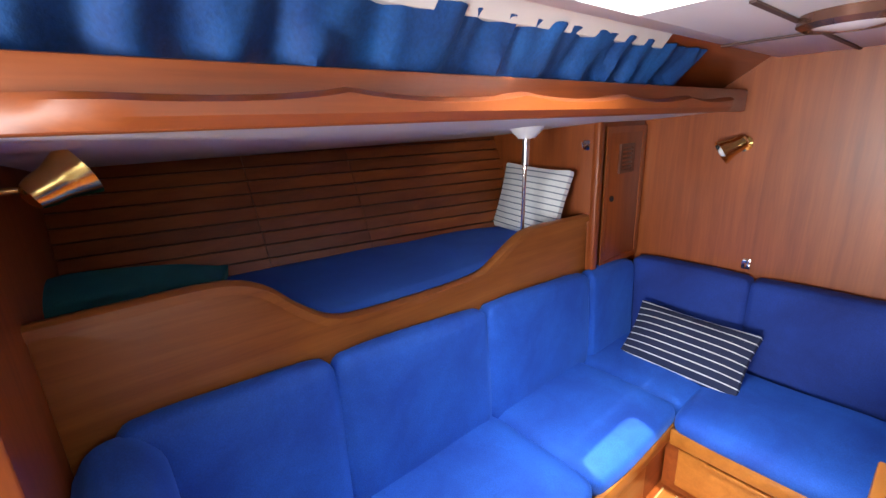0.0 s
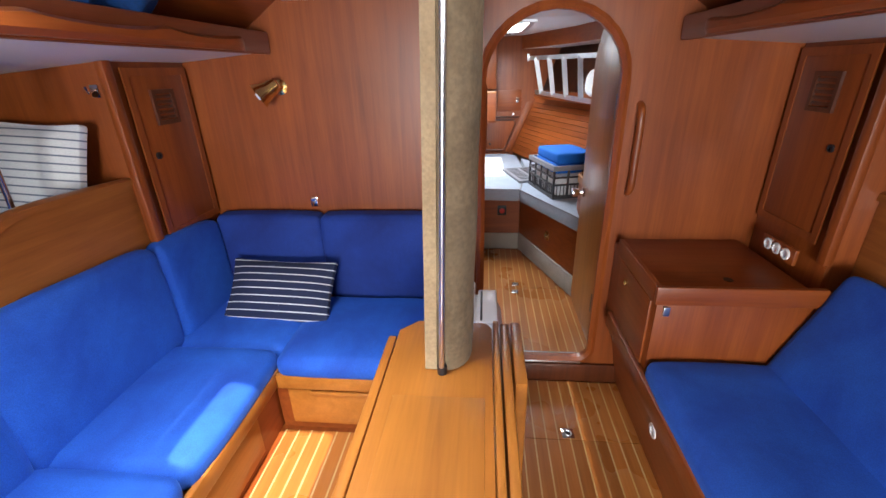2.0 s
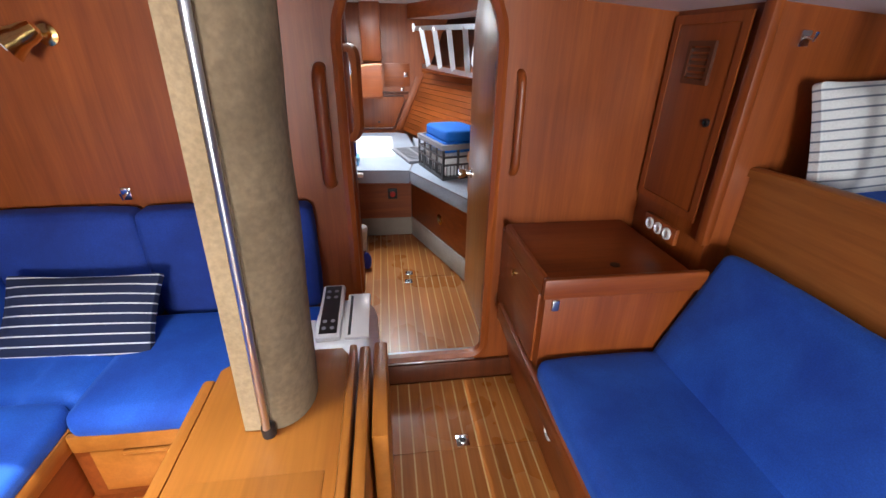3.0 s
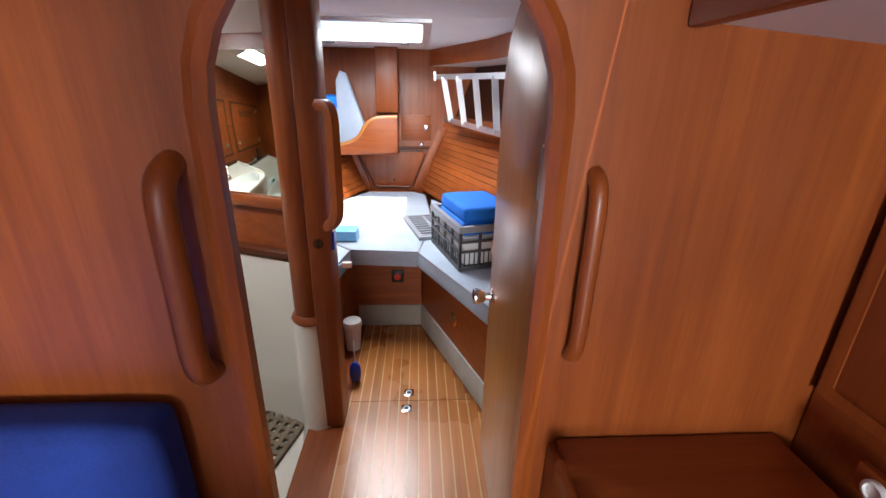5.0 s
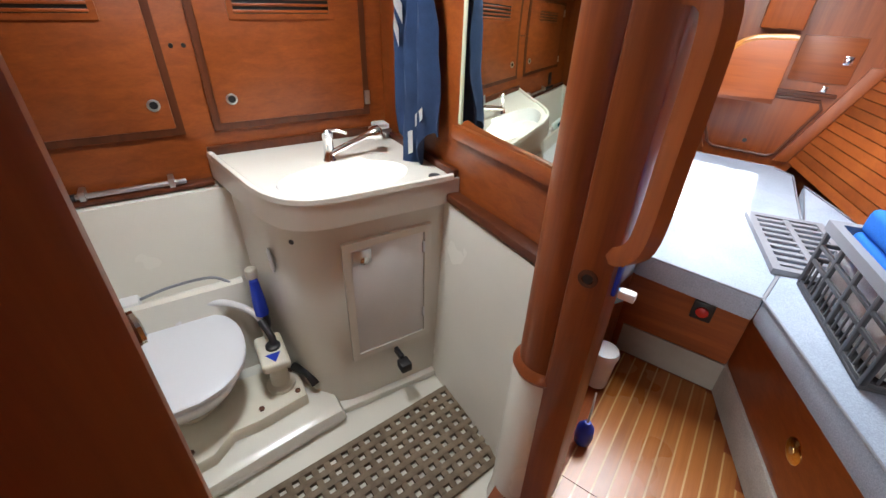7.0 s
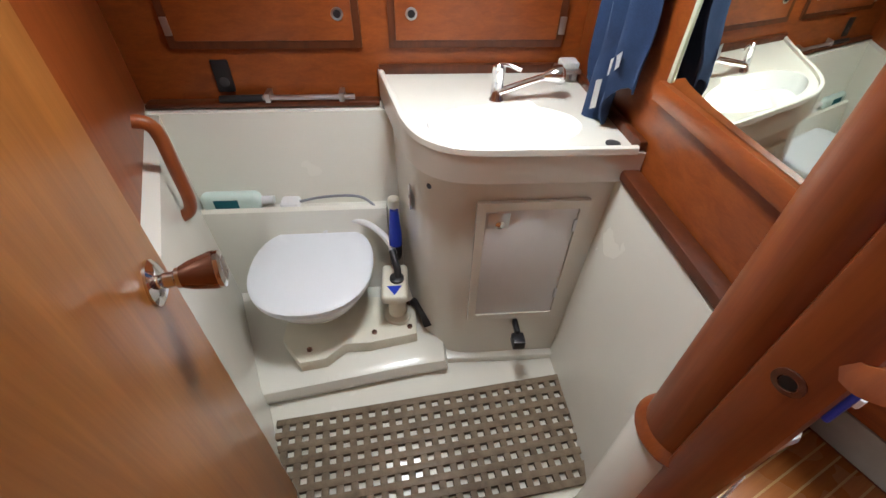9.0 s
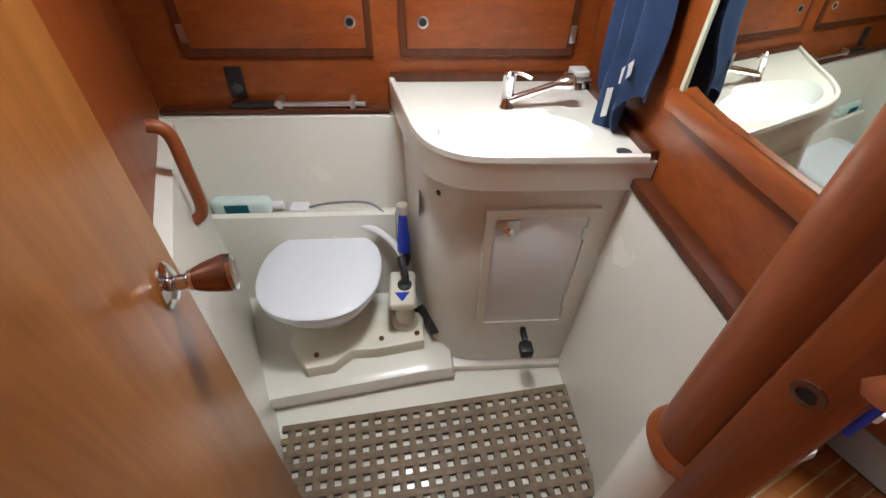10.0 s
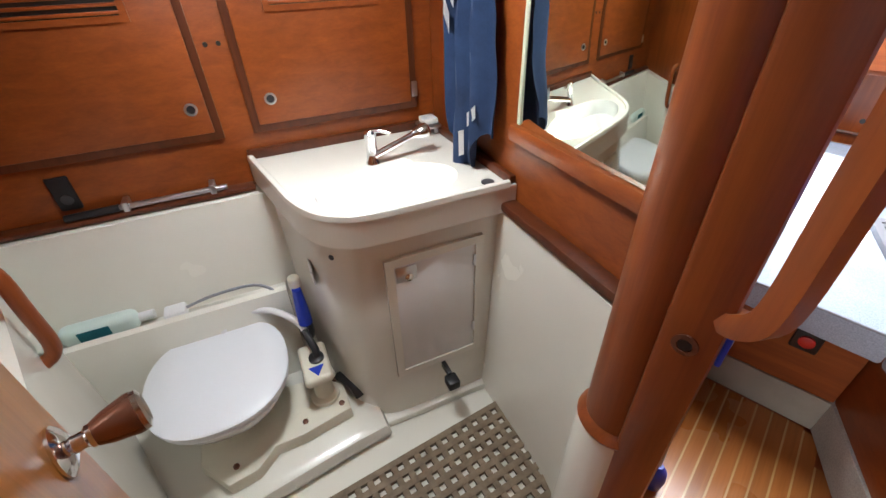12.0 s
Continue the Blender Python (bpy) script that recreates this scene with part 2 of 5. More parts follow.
def solo(name, bm, material, label, category, group="", kind="", smooth=True):
    """A thing or a piece of the setting that is one mesh; its origin is put at its base."""
    co = [v.co for v in bm.verts]
    at = Vector(((min(c.x for c in co) + max(c.x for c in co)) / 2, (min(c.y for c in co) + max(c.y for c in co)) / 2, min(c.z for c in co)))
    bm.transform(Matrix.Translation(-at))
    ob = new(name, mesh_of(name, bm, material, smooth))
    ob.location = at
    PLACE[ob] = Matrix.Translation(at)
    return tagged(ob, label, category, group, kind)


def structure(name, bm, material, label, category, smooth=True):
    return solo(name, bm, material, label, category, kind="structure", smooth=smooth)


def rbox(x0, x1, y0, y1, z0, z1, r=0.004, n=0, puff=0.0, wob=0.0, seed=0.0):
    """A box with rounded edges; n more cuts a side, puff swells its faces, wob makes them uneven."""
    bm = bmesh.new()
    lo, hi = (min(x0, x1), min(y0, y1), min(z0, z1)), (max(x0, x1), max(y0, y1), max(z0, z1))
    r = min([r] + [(h - l) * 0.49 for l, h in zip(lo, hi)])
    big = r > 0.012
    lists = []
    for l, h in zip(lo, hi):
        mids = [l + r + (h - l - 2 * r) * (i + 1) / (n + 1) for i in range(n)]
        edge = [0.0, 0.3 * r, 0.62 * r] if big else [0.0]
        lists.append([l + e for e in edge] + [l + r] + mids + [h - r] + [h - e for e in reversed(edge)])
    N = [len(a) - 1 for a in lists]
    verts = {}

    def vert(i, j, k):
        key = (i, j, k)
        if key not in verts:
            p = [lists[0][i], lists[1][j], lists[2][k]]
            q = [min(max(c, l + r), h - r) for c, l, h in zip(p, lo, hi)]
            d = Vector(p) - Vector(q)
            e = Vector(q) + (d.normalized() * r if d.length > 1e-9 else d)
            if puff or wob:
                mid = [(c - l) / (h - l) * 2 - 1 for c, l, h in zip(e, lo, hi)]
                ax = max(range(3), key=lambda a: abs(mid[a]) - (0.0 if p[a] in (lo[a], hi[a]) else 9))
                w = 1.0
                for a in range(3):
                    if a != ax:
                        w *= max(0.0, 1 - mid[a] ** 4)
                e[ax] += (1 if mid[ax] > 0 else -1) * puff * w
                if wob:
                    nv = noise.noise_vector((e + Vector((seed, seed * 2, 0))) * 5.0)
                    e += nv * wob
            verts[key] = bm.verts.new(e)
        return verts[key]

    for a in range(3):
        b, c = (a + 1) % 3, (a + 2) % 3
        for side in (0, N[a]):
            for i in range(N[b]):
                for j in range(N[c]):
                    f = []
                    for di, dj in ((0, 0), (1, 0), (1, 1), (0, 1)):
                        key = [0, 0, 0]
                        key[a], key[b], key[c] = side, i + di, j + dj
                        f.append(vert(*key))
                    bm.faces.new(f)
    return bm


def prism(pts, axis, t0, t1, r=0.0):
    """A flat outline drawn out along an axis: 'x' takes (y, z), 'y' takes (x, z), 'z' takes (x, y)."""
    bm = bmesh.new()

    def at(p, t):
        return {"x": (t, p[0], p[1]), "y": (p[0], t, p[1]), "z": (p[0], p[1], t)}[axis]
    a = [bm.verts.new(at(p, t0)) for p in pts]
    b = [bm.verts.new(at(p, t1)) for p in pts]
    bm.faces.new(a)
    bm.faces.new(b[::-1])
    for i in range(len(pts)):
        bm.faces.new((a[i], b[i], b[(i + 1) % len(pts)], a[(i + 1) % len(pts)]))
    if r:
        bmesh.ops.recalc_face_normals(bm, faces=bm.faces)
        ed = [e for e in bm.edges if (e.verts[0] in a) == (e.verts[1] in a)]
        bmesh.ops.bevel(bm, geom=ed, offset=r, segments=2, affect="EDGES", profile=0.5)
    return bm


def sweep(path, outline, closed=False, flat_up=(0, 0, 1)):
    """An outline of (side, up) pairs carried along a path."""
    bm = bmesh.new()
    path = [Vector(p) for p in path]
    rings = []
    for i, p in enumerate(path):
        a = path[i - 1] if (i or closed) else path[0]
        b = path[(i + 1) % len(path)] if (i < len(path) - 1 or closed) else path[-1]
        t = (b - a).normalized()
        up = Vector(flat_up)
        if abs(t.dot(up)) > 0.95:
            up = Vector((0, 1, 0)) if abs(t.y) < 0.9 else Vector((1, 0, 0))
        s = t.cross(up).normalized()
        w = s.cross(t).normalized()
        rings.append([bm.verts.new(p + s * o[0] + w * o[1]) for o in outline])
    n = len(outline)
    for i in range(len(rings) - (0 if closed else 1)):
        A, B = rings[i], rings[(i + 1) % len(rings)]
        for j in range(n):
            bm.faces.new((A[j], A[(j + 1) % n], B[(j + 1) % n], B[j]))
    if not closed:
        bm.faces.new(rings[0])
        bm.faces.new(rings[-1][::-1])
    return bm


def circle(r, n=12, sy=1.0):
    return [(r * math.cos(2 * math.pi * i / n), r * sy * math.sin(2 * math.pi * i / n)) for i in range(n)]


def tube(path, r, n=12):
    return sweep(path, circle(r, n))


def lathe(profile, at, axis=(0, 0, 1), n=24):
    """A profile of (radius, height) turned about an axis that starts at a place."""
    bm = bmesh.new()
    q = Vector((0, 0, 1)).rotation_difference(Vector(axis).normalized()).to_matrix().to_4x4()
    m = Matrix.Translation(at) @ q
    rings = [[bm.verts.new(m @ Vector((max(r, 1e-4) * math.cos(2 * math.pi * i / n), max(r, 1e-4) * math.sin(2 * math.pi * i / n), h))) for i in range(n)] for r, h in profile]
    for A, B in zip(rings, rings[1:]):
        for i in range(n):
            bm.faces.new((A[i], A[(i + 1) % n], B[(i + 1) % n], B[i]))
    bm.faces.new(rings[0][::-1])
    bm.faces.new(rings[-1])
    return bm


def arc(cx, cy, r, a0, a1, n=8, sy=1.0):
    return [(cx + r * math.cos(radians(a0 + (a1 - a0) * i / n)), cy + r * sy * math.sin(radians(a0 + (a1 - a0) * i / n))) for i in range(n + 1)]


def smooth_line(pts, n=6):
    """A curve through points, by Catmull-Rom."""
    out = []
    P = [Vector(p) for p in pts]
    for i in range(len(P) - 1):
        a, b, c, d = P[max(i - 1, 0)], P[i], P[i + 1], P[min(i + 2, len(P) - 1)]
        for k in range(n):
            t = k / n
            out.append(0.5 * ((2 * b) + (c - a) * t + (2 * a - 5 * b + 4 * c - d) * t * t + (3 * b - a - 3 * c + d) * t ** 3))
    return out + [P[-1]]


def moved(bm, m):
    bm.transform(m)
    return bm


def joined(*bms):
    out = bmesh.new()
    for b in bms:
        me = bpy.data.meshes.new("tmp")
        b.to_mesh(me)
        b.free()
        out.from_mesh(me)
        bpy.data.meshes.remove(me)
    return out


def ring_wall(outer, hole, axis, t0, t1):
    """A wall with one opening: outline and hole have the same number of points, matched one to one."""
    bm = bmesh.new()

    def at(p, t):
        return {"x": (t, p[0], p[1]), "y": (p[0], t, p[1]), "z": (p[0], p[1], t)}[axis]
    V = [[bm.verts.new(at(p, t)) for p in ring] for t in (t0, t1) for ring in (outer, hole)]
    n = len(outer)
    for i in range(n):
        j = (i + 1) % n
        bm.faces.new((V[0][i], V[0][j], V[1][j], V[1][i]))
        bm.faces.new((V[2][i], V[2][j], V[3][j], V[3][i]))
        bm.faces.new((V[0][i], V[0][j], V[2][j], V[2][i]))
        bm.faces.new((V[1][i], V[1][j], V[3][j], V[3][i]))
    return bm


def outward(hole, x0, x1, y0, y1):
    """For every point of a hole, the point of a rectangle in the same direction from the hole's middle, with the corners taken in."""
    cx, cy = sum(p[0] for p in hole) / len(hole), sum(p[1] for p in hole) / len(hole)
    out = []
    for px, py in hole:
        dx, dy = px - cx, py - cy
        s = min([((x1 if dx > 0 else x0) - cx) / dx if abs(dx) > 1e-9 else 1e9, ((y1 if dy > 0 else y0) - cy) / dy if abs(dy) > 1e-9 else 1e9])
        out.append([cx + dx * s, cy + dy * s])
    for c in ((x0, y0), (x1, y0), (x1, y1), (x0, y1)):
        k = min(range(len(out)), key=lambda i: (out[i][0] - c[0]) ** 2 + (out[i][1] - c[1]) ** 2)
        out[k] = list(c)
    return out


def slab_round(hole, x0, x1, y0, y1, z0, z1):
    """A level slab with one rectangular opening, built of four butted pieces."""
    a, b, c, d = hole
    return joined(rbox(x0, a, y0, y1, z0, z1, 0.001), rbox(b, x1, y0, y1, z0, z1, 0.001), rbox(a, b, y0, c, z0, z1, 0.001), rbox(a, b, d, y1, z0, z1, 0.001))


def rect_hole(x0, x1, y0, y1, r=0.03, n=4):
    return arc(x1 - r, y1 - r, r, 0, 90, n) + arc(x0 + r, y1 - r, r, 90, 180, n) + arc(x0 + r, y0 + r, r, 180, 270, n) + arc(x1 - r, y0 + r, r, 270, 360, n)

# ---- large structure: saloon ----
CX = 0.46            # centreline of the boat
YB = 3.186           # after face of the main bulkhead
CEIL = 1.735

# opening in the main bulkhead: rounded foot, arched head
DOOR = arc(0.791, 1.43, 0.276, 0, 180, 14, 0.95) + arc(0.585, 0.20, 0.07, 180, 270, 4) + arc(0.997, 0.20, 0.07, 270, 360, 4)
structure("wall_main_bulkhead", ring_wall(outward(DOOR, -1.75, 2.7, -0.3, 1.95), DOOR, "y", YB, YB + 0.04), M_WOOD, "varnished mahogany bulkhead with an arched doorway", "wall")
trim = thing("door_frame_trim", (0.81, YB, 0.12), "rounded dark mahogany trim round the arched doorway", "trim", kind="structure")
part("moulding", sweep([(x, YB - 0.004, z) for x, z in DOOR], [(-0.022, -0.012), (-0.022, 0.014), (-0.006, 0.026), (0.010, 0.02), (0.012, -0.012)], True, (0, -1, 0)), M_WOOD, trim)
part("threshold_strip", rbox(0.575, 1.02, YB - 0.03, YB + 0.05, 0.118, 0.131, 0.005), M_STEEL, trim, "polished steel threshold strip")
part("sill_board", rbox(0.50, 1.21, YB - 0.022, YB - 0.003, 0.002, 0.105, 0.006), M_DARK, trim)

# walls of the hull behind the linings, and the after end of the saloon
structure("wall_port", rbox(-1.99, -1.93, -1.2, 3.3, -0.3, 2.0, 0.003), M_HULL, "white painted hull side", "wall")
structure("wall_starboard", rbox(2.85, 2.91, -1.2, 7.2, -0.3, 2.0, 0.003), M_HULL, "white painted hull side", "wall")
structure("wall_aft", rbox(-1.99, 2.91, -1.26, -1.2, -0.3, 2.0, 0.003), M_WOOD, "varnished mahogany bulkhead at the stern end", "wall")
structure("subfloor", rbox(-1.99, 2.91, -1.26, 7.2, -0.42, -0.36, 0.003), M_HULL, "painted hull bottom", "floor")

# ceiling of the saloon with its hatch
structure("ceiling", slab_round((-0.19, 0.15, 1.70, 2.05), -0.235, 1.155, -1.2, YB, CEIL, CEIL + 0.05), M_CEIL, "white vinyl headlining in panels", "ceiling")
for x in (-0.02, 0.94):
    structure("trim_ceiling", rbox(x - 0.006, x + 0.006, 2.12, YB, CEIL - 0.006, CEIL - 0.001, 0.001), M_SEAM, "dark seam between the headlining panels", "trim")
structure("trim_ceiling", rbox(-0.235, 1.155, 2.62, 2.632, CEIL - 0.0075, CEIL - 0.002, 0.001), M_SEAM, "dark seam between the headlining panels", "trim")
hatch = thing("deck_hatch", (-0.02, 1.875, CEIL), "square deck hatch with an aluminium frame", "hatch", kind="structure")
part("hatch_frame", ring_wall(outward(rect_hole(-0.18, 0.14, 1.71, 2.04, 0.04), -0.22, 0.18, 1.67, 2.08), rect_hole(-0.18, 0.14, 1.71, 2.04, 0.04), "z", CEIL + 0.051, CEIL + 0.08), M_ALU, hatch)


def side(s, name):
    """Linings, side deck, shelf rail, cabin side, berth and cabinet of one side; s is -1 to port, 1 to starboard."""
    X = lambda d: CX + s * d
    lo = "port" if s < 0 else "starboard"
    y0, y1 = 1.02, YB
    bo_ = 0.0 if s < 0 else 0.105      # the berth board stands further out to starboard
    lk = 0.0 if s < 0 else 0.045       # and so does the locker
    # underside of the side deck
    structure("ceiling_side_deck_" + lo, prism([(X(0.80), 1.562), (X(2.2), 1.452), (X(2.2), 1.50), (X(0.80), 1.60)], "y", -1.2, y1), M_CEIL, "white headlining under the side deck", "ceiling")
    # sloping cabin side over the shelf, open for the window
    win0, win1 = 0.2, 2.35
    z0, z1, xa, xb = 1.60, CEIL + 0.02, X(0.93), X(0.70)
    for a, b in ((-1.2, win0), (win1, y1)):
        structure("wall_cabin_side_" + lo, prism([(xa, z0), (xb, z1), (xb + s * 0.03, z1), (xa + s * 0.03, z0)], "y", a, b), M_WOODY, "varnished mahogany cabin side above the shelf", "wall")
    structure("trim_window_" + lo, prism([(X(0.735), 1.712), (X(0.70), z1), (X(0.73), z1), (X(0.765), 1.712)], "y", win0, win1), M_CEIL, "white window head under the deck edge", "trim")
    structure("shelf_board_" + lo, rbox(X(0.80), X(1.2), -1.2, y1, 1.601, 1.612, 0.002), M_WOODY, "mahogany shelf on the side deck", "shelf")
    # grab rail with scooped finger holes
    rail = thing("grab_rail", (X(0.79), 2.0, 1.56), "long mahogany grab rail with scooped hand holds along the shelf", "rail", "shelf rails")
    base = rbox(X(0.775), X(0.805), y0 - 0.1, y1 - 0.002, 1.553, 1.632, 0.006)
    part("backing_board", base, M_WOODY, rail)
    n = 90
    bm = bmesh.new()
    rings = []
    for i in range(n + 1):
        y = 1.10 + (y1 - 0.2 - 1.10) * i / n
        ph = (y - 1.10) / 0.36
        k = abs(math.sin(math.pi * ph)) ** 0.6
        end = min(1.0, (i + 0.4) / 5, (n - i + 0.4) / 5)
        out = 0.052 * end
        top = 1.590 + 0.014 * (1 - k) * end
        ring = [(0.775, 1.558), (0.775 - out * 0.8, 1.556), (0.775 - out, 1.568), (0.775 - out, top - 0.008), (0.775 - out * 0.75, top), (0.775, top)]
        rings.append([bm.verts.new((X(d), y, z)) for d, z in ring])
    for A, B in zip(rings, rings[1:]):
        for j in range(6):
            bm.faces.new((A[j], A[(j + 1) % 6], B[(j + 1) % 6], B[j]))
    bm.faces.new(rings[0]), bm.faces.new(rings[-1][::-1])
    part("hand_hold", bm, M_WOODY, rail, "varnished hand hold")
    # pilot berth: front board with a wavy top
    wave = smooth_line([(y0, 1.225), (1.15, 1.225), (1.33, 1.222), (1.42, 1.19), (1.50, 1.115), (1.585, 1.06), (1.70, 1.043), (1.95, 1.035), (2.12, 1.042), (2.2, 1.072), (2.28, 1.115), (2.35, 1.145), (2.44, 1.152), (2.60, 1.148), (2.775, 1.14)], 4)
    wave = [(p[0], p[1] - (0.0 if s < 0 else 0.055)) for p in wave]
    board = thing("berth_front_board", (X(1.185), 1.9, 0.6), "mahogany berth board with a scooped top edge", "board", "berth boards")
    part("panel", prism([(y0, 0.40)] + wave + [(2.775, 0.40)], "x", X(1.18 + bo_), X(1.205 + bo_), 0.002), M_HONEY, board)
    part("top_moulding", sweep([(X(1.19 + bo_), y, z) for y, z in wave], [(-0.020, -0.012), (-0.018, 0.008), (-0.008, 0.016), (0.008, 0.016), (0.018, 0.008), (0.020, -0.012)]), M_HONEY, board, "rounded moulding along the top edge")
    mat_bm = rbox(X(1.215 + bo_), X(1.87), y0 + 0.02, 2.74  , 0.997, 1.062, 0.04, 8, 0.012, 0.006, s)
    for v in mat_bm.verts:       # the berth narrows forward with the hull
        if s * (v.co.x - X(1.6)) > 0:
            v.co.x = X(1.6) + (v.co.x - X(1.6)) * max(0.05, 1 - (v.co.y - 1.0) * 0.52)
    solo("berth_mattress", mat_bm, M_SHEET, "blue covered mattress on the pilot berth", "mattress", "berth mattresses")
    structure("berth_base_" + lo, rbox(X(1.21 + bo_), X(2.2), y0, 2.775, 0.86, 0.915, 0.004), M_WOODY, "mahogany berth base", "wall")
    # lining of thin boards on the hull
    lining = thing("hull_lining_" + lo, (X(1.7), 1.9, 1.0), "dark mahogany slats lining the hull beside the berth", "wall lining", kind="structure")
    def hull(y, z):
        return 1.93 - 0.205 * (y - 1.0) + 0.42 * (z - 1.03) - 0.02
    back = bmesh.new()
    q = [back.verts.new((X(hull(y, z) + 0.03), y, z)) for y, z in ((y0, 0.95), (2.78, 0.95), (2.78, 1.56), (y0, 1.56))]
    back.faces.new(q)
    bmesh.ops.solidify(back, geom=back.faces[:], thickness=0.01)
    part("backing", back, M_DARK, lining)
    zz, step = 1.0, 0.0475
    for k in range(11):
        za, zb = zz + k * step, zz + (k + 1) * step - 0.006
        for ya, yb2 in ((y0, 1.62), (1.622, 2.02), (2.022, 2.78)):
            bm = bmesh.new()
            vs = []
            for dy in (ya, yb2):
                for dd, dz in ((0.0, za), (0.0, zb), (0.012, zb), (0.012, za)):
                    vs.append(bm.verts.new((X(hull(dy, dz) + dd), dy, dz)))
            for f in ((0, 1, 2, 3), (7, 6, 5, 4), (0, 4, 5, 1), (1, 5, 6, 2), (2, 6, 7, 3), (3, 7, 4, 0)):
                bm.faces.new([vs[i] for i in f])
            part("slat", bm, M_SLAT, lining, smooth=False)
    # locker against the main bulkhead
    cab = thing("corner_locker", (X(1.3), 2.98, 0.8), "mahogany corner locker with a louvred vent", "locker", "corner lockers")
    part("carcass", rbox(X(1.16 + lk), X(1.9), 2.776, y1 - 0.002, 0.80 if s < 0 else 0.60, 1.552, 0.006), M_WOOD, cab)
    part("corner_post", rbox(X(1.135 + lk), X(1.168 + lk), 2.760, 2.80, 0.85, 1.548, 0.01), M_WOOD, cab)
    dz0, dz1 = (0.915, 1.50)
    door = part("locker_door", rbox(X(1.148 + lk), X(1.162 + lk), 2.85, 3.15, dz0, dz1, 0.006), M_WOOD, cab)
    part("vent_frame", ring_wall(outward(rect_hole(2.955, 3.045, 1.33, 1.425, 0.004, 1), 2.94, 3.06, 1.315, 1.44), rect_hole(2.955, 3.045, 1.33, 1.425, 0.004, 1), "x", X(1.138 + lk), X(1.150 + lk)), M_DARK, door)
    for k in range(5):
        part("louvre", rbox(X(1.142 + lk), X(1.1475 + lk), 2.952, 3.048, 1.335 + k * 0.0185, 1.346 + k * 0.0185, 0.001), M_DARK, door)
    part("finger_hole", lathe([(0.013, 0), (0.013, 0.006), (0.008, 0.007), (0.008, 0.002)], (X(1.148 + lk), 2.90, 1.21), (-s, 0, 0), 16), M_BLACK, door, "black finger-hole catch")
    part("edge_bead", ring_wall(outward(rect_hole(2.862, 3.138, dz0 + 0.012, dz1 - 0.012, 0.004, 1), 2.835, 3.165, dz0 - 0.015, dz1 + 0.015), rect_hole(2.862, 3.138, dz0 + 0.012, dz1 - 0.012, 0.004, 1), "x", X(1.144 + lk), X(1.150 + lk)), M_WOOD, cab)
    hook = thing("coat_hook", (X(1.5), 2.772, 1.47), "small chrome hook on the locker side", "hook", "chrome hooks")
    hook.location = (X(1.20 + bo_), 2.776, 1.44)
    PLACE[hook] = Matrix.Translation(hook.location)
    part("plate", rbox(X(1.185 + bo_), X(1.215 + bo_), 2.768, 2.775, 1.425, 1.465, 0.003), M_CHROME, hook)
    part("prong", tube([(X(1.20 + bo_), 2.768, 1.45), (X(1.20 + bo_), 2.745, 1.44), (X(1.20 + bo_), 2.738, 1.46)], 0.004, 8), M_CHROME, hook)
    # post to the deck head
    pole = thing("support_pole", (X(1.27 + bo_), 2.42, 1.0), "polished steel support pole at the berth", "pole", "support poles")
    part("pole_rod", tube([(X(1.255 + bo_), 2.43, 1.06), (X(1.24 + bo_), 2.43, 1.40)], 0.0075, 14), M_CHROME, pole)
    part("pole_sleeve", tube([(X(1.24 + bo_), 2.43, 1.395), (X(1.235 + bo_), 2.43, 1.52)], 0.0135, 16), M_STEEL, pole)
    part("pole_socket", lathe([(0.03, 0), (0.06, 0.03), (0.07, 0.05)], (X(1.235 + bo_), 2.43, 1.49), (0, 0, 1), 20), M_CEIL, pole, "white socket under the deck head")
    # striped pillow leaning at the forward end
    pb = rbox(-0.19, 0.19, -0.06, 0.06, -0.155, 0.155, 0.013, 9, 0.0, 0.006, 3 * s)
    for v in pb.verts:
        ex, ez = min(1, abs(v.co.x) / 0.18), min(1, abs(v.co.z) / 0.155)
        v.co.y *= max(0.10, (1 - ex ** 3.2) * (1 - ez ** 3.2)) ** 0.6
        v.co.x *= 1 - 0.05 * (1 - ez ** 2)
        v.co.z *= 1 - 0.05 * (1 - ex ** 2)
    pil = new("striped_pillow", mesh_of("striped_pillow", pb, M_STRIPE_W))
    pil.matrix_world = pose(X(1.41 if s < 0 else 1.51), 2.67, 1.205, -16, s * -3, s * 4)
    tagged(pil, "white pillow with thin grey stripes leaning on the locker", "pillow", "striped pillows")


side(-1, "port")
side(1, "starboard")

# the after partition to port with its rounded opening edge
structure("wall_partition_port", rbox(-1.93, -0.42, 0.975, 1.02, -0.3, 1.95, 0.004), M_WOOD, "dark mahogany partition at the after end of the berth", "wall")
structure("wall_partition_starboard", rbox(1.34, 2.85, 0.975, 1.02, -0.3, 1.95, 0.004), M_WOOD, "dark mahogany partition at the after end of the berth", "wall")
structure("trim_partition_port", sweep(smooth_line([(-0.37, 0.965, 1.60), (-0.32, 1.00, 1.51), (-0.30, 1.036, 1.42), (-0.30, 1.025, 1.31), (-0.30, 1.003, 1.22), (-0.305, 0.982, 1.1), (-0.32, 0.968, 0.9), (-0.33, 0.966, 0.1)], 6), circle(0.030, 14, 1.0)), M_DOOR, "rounded light mahogany edge of the partition", "trim")

# ---- saloon floor, raised dinette floor ----
structure("floor_base", rbox(0.505, 1.23, -1.2, YB - 0.001, -0.05, -0.006, 0.002), M_WOODY, "plywood under the cabin sole", "floor")
structure("floor_dinette_base", rbox(-0.27, 0.50, 0.6, 2.66, -0.05, 0.204, 0.003), M_WOODY, "mahogany platform under the dinette", "floor")


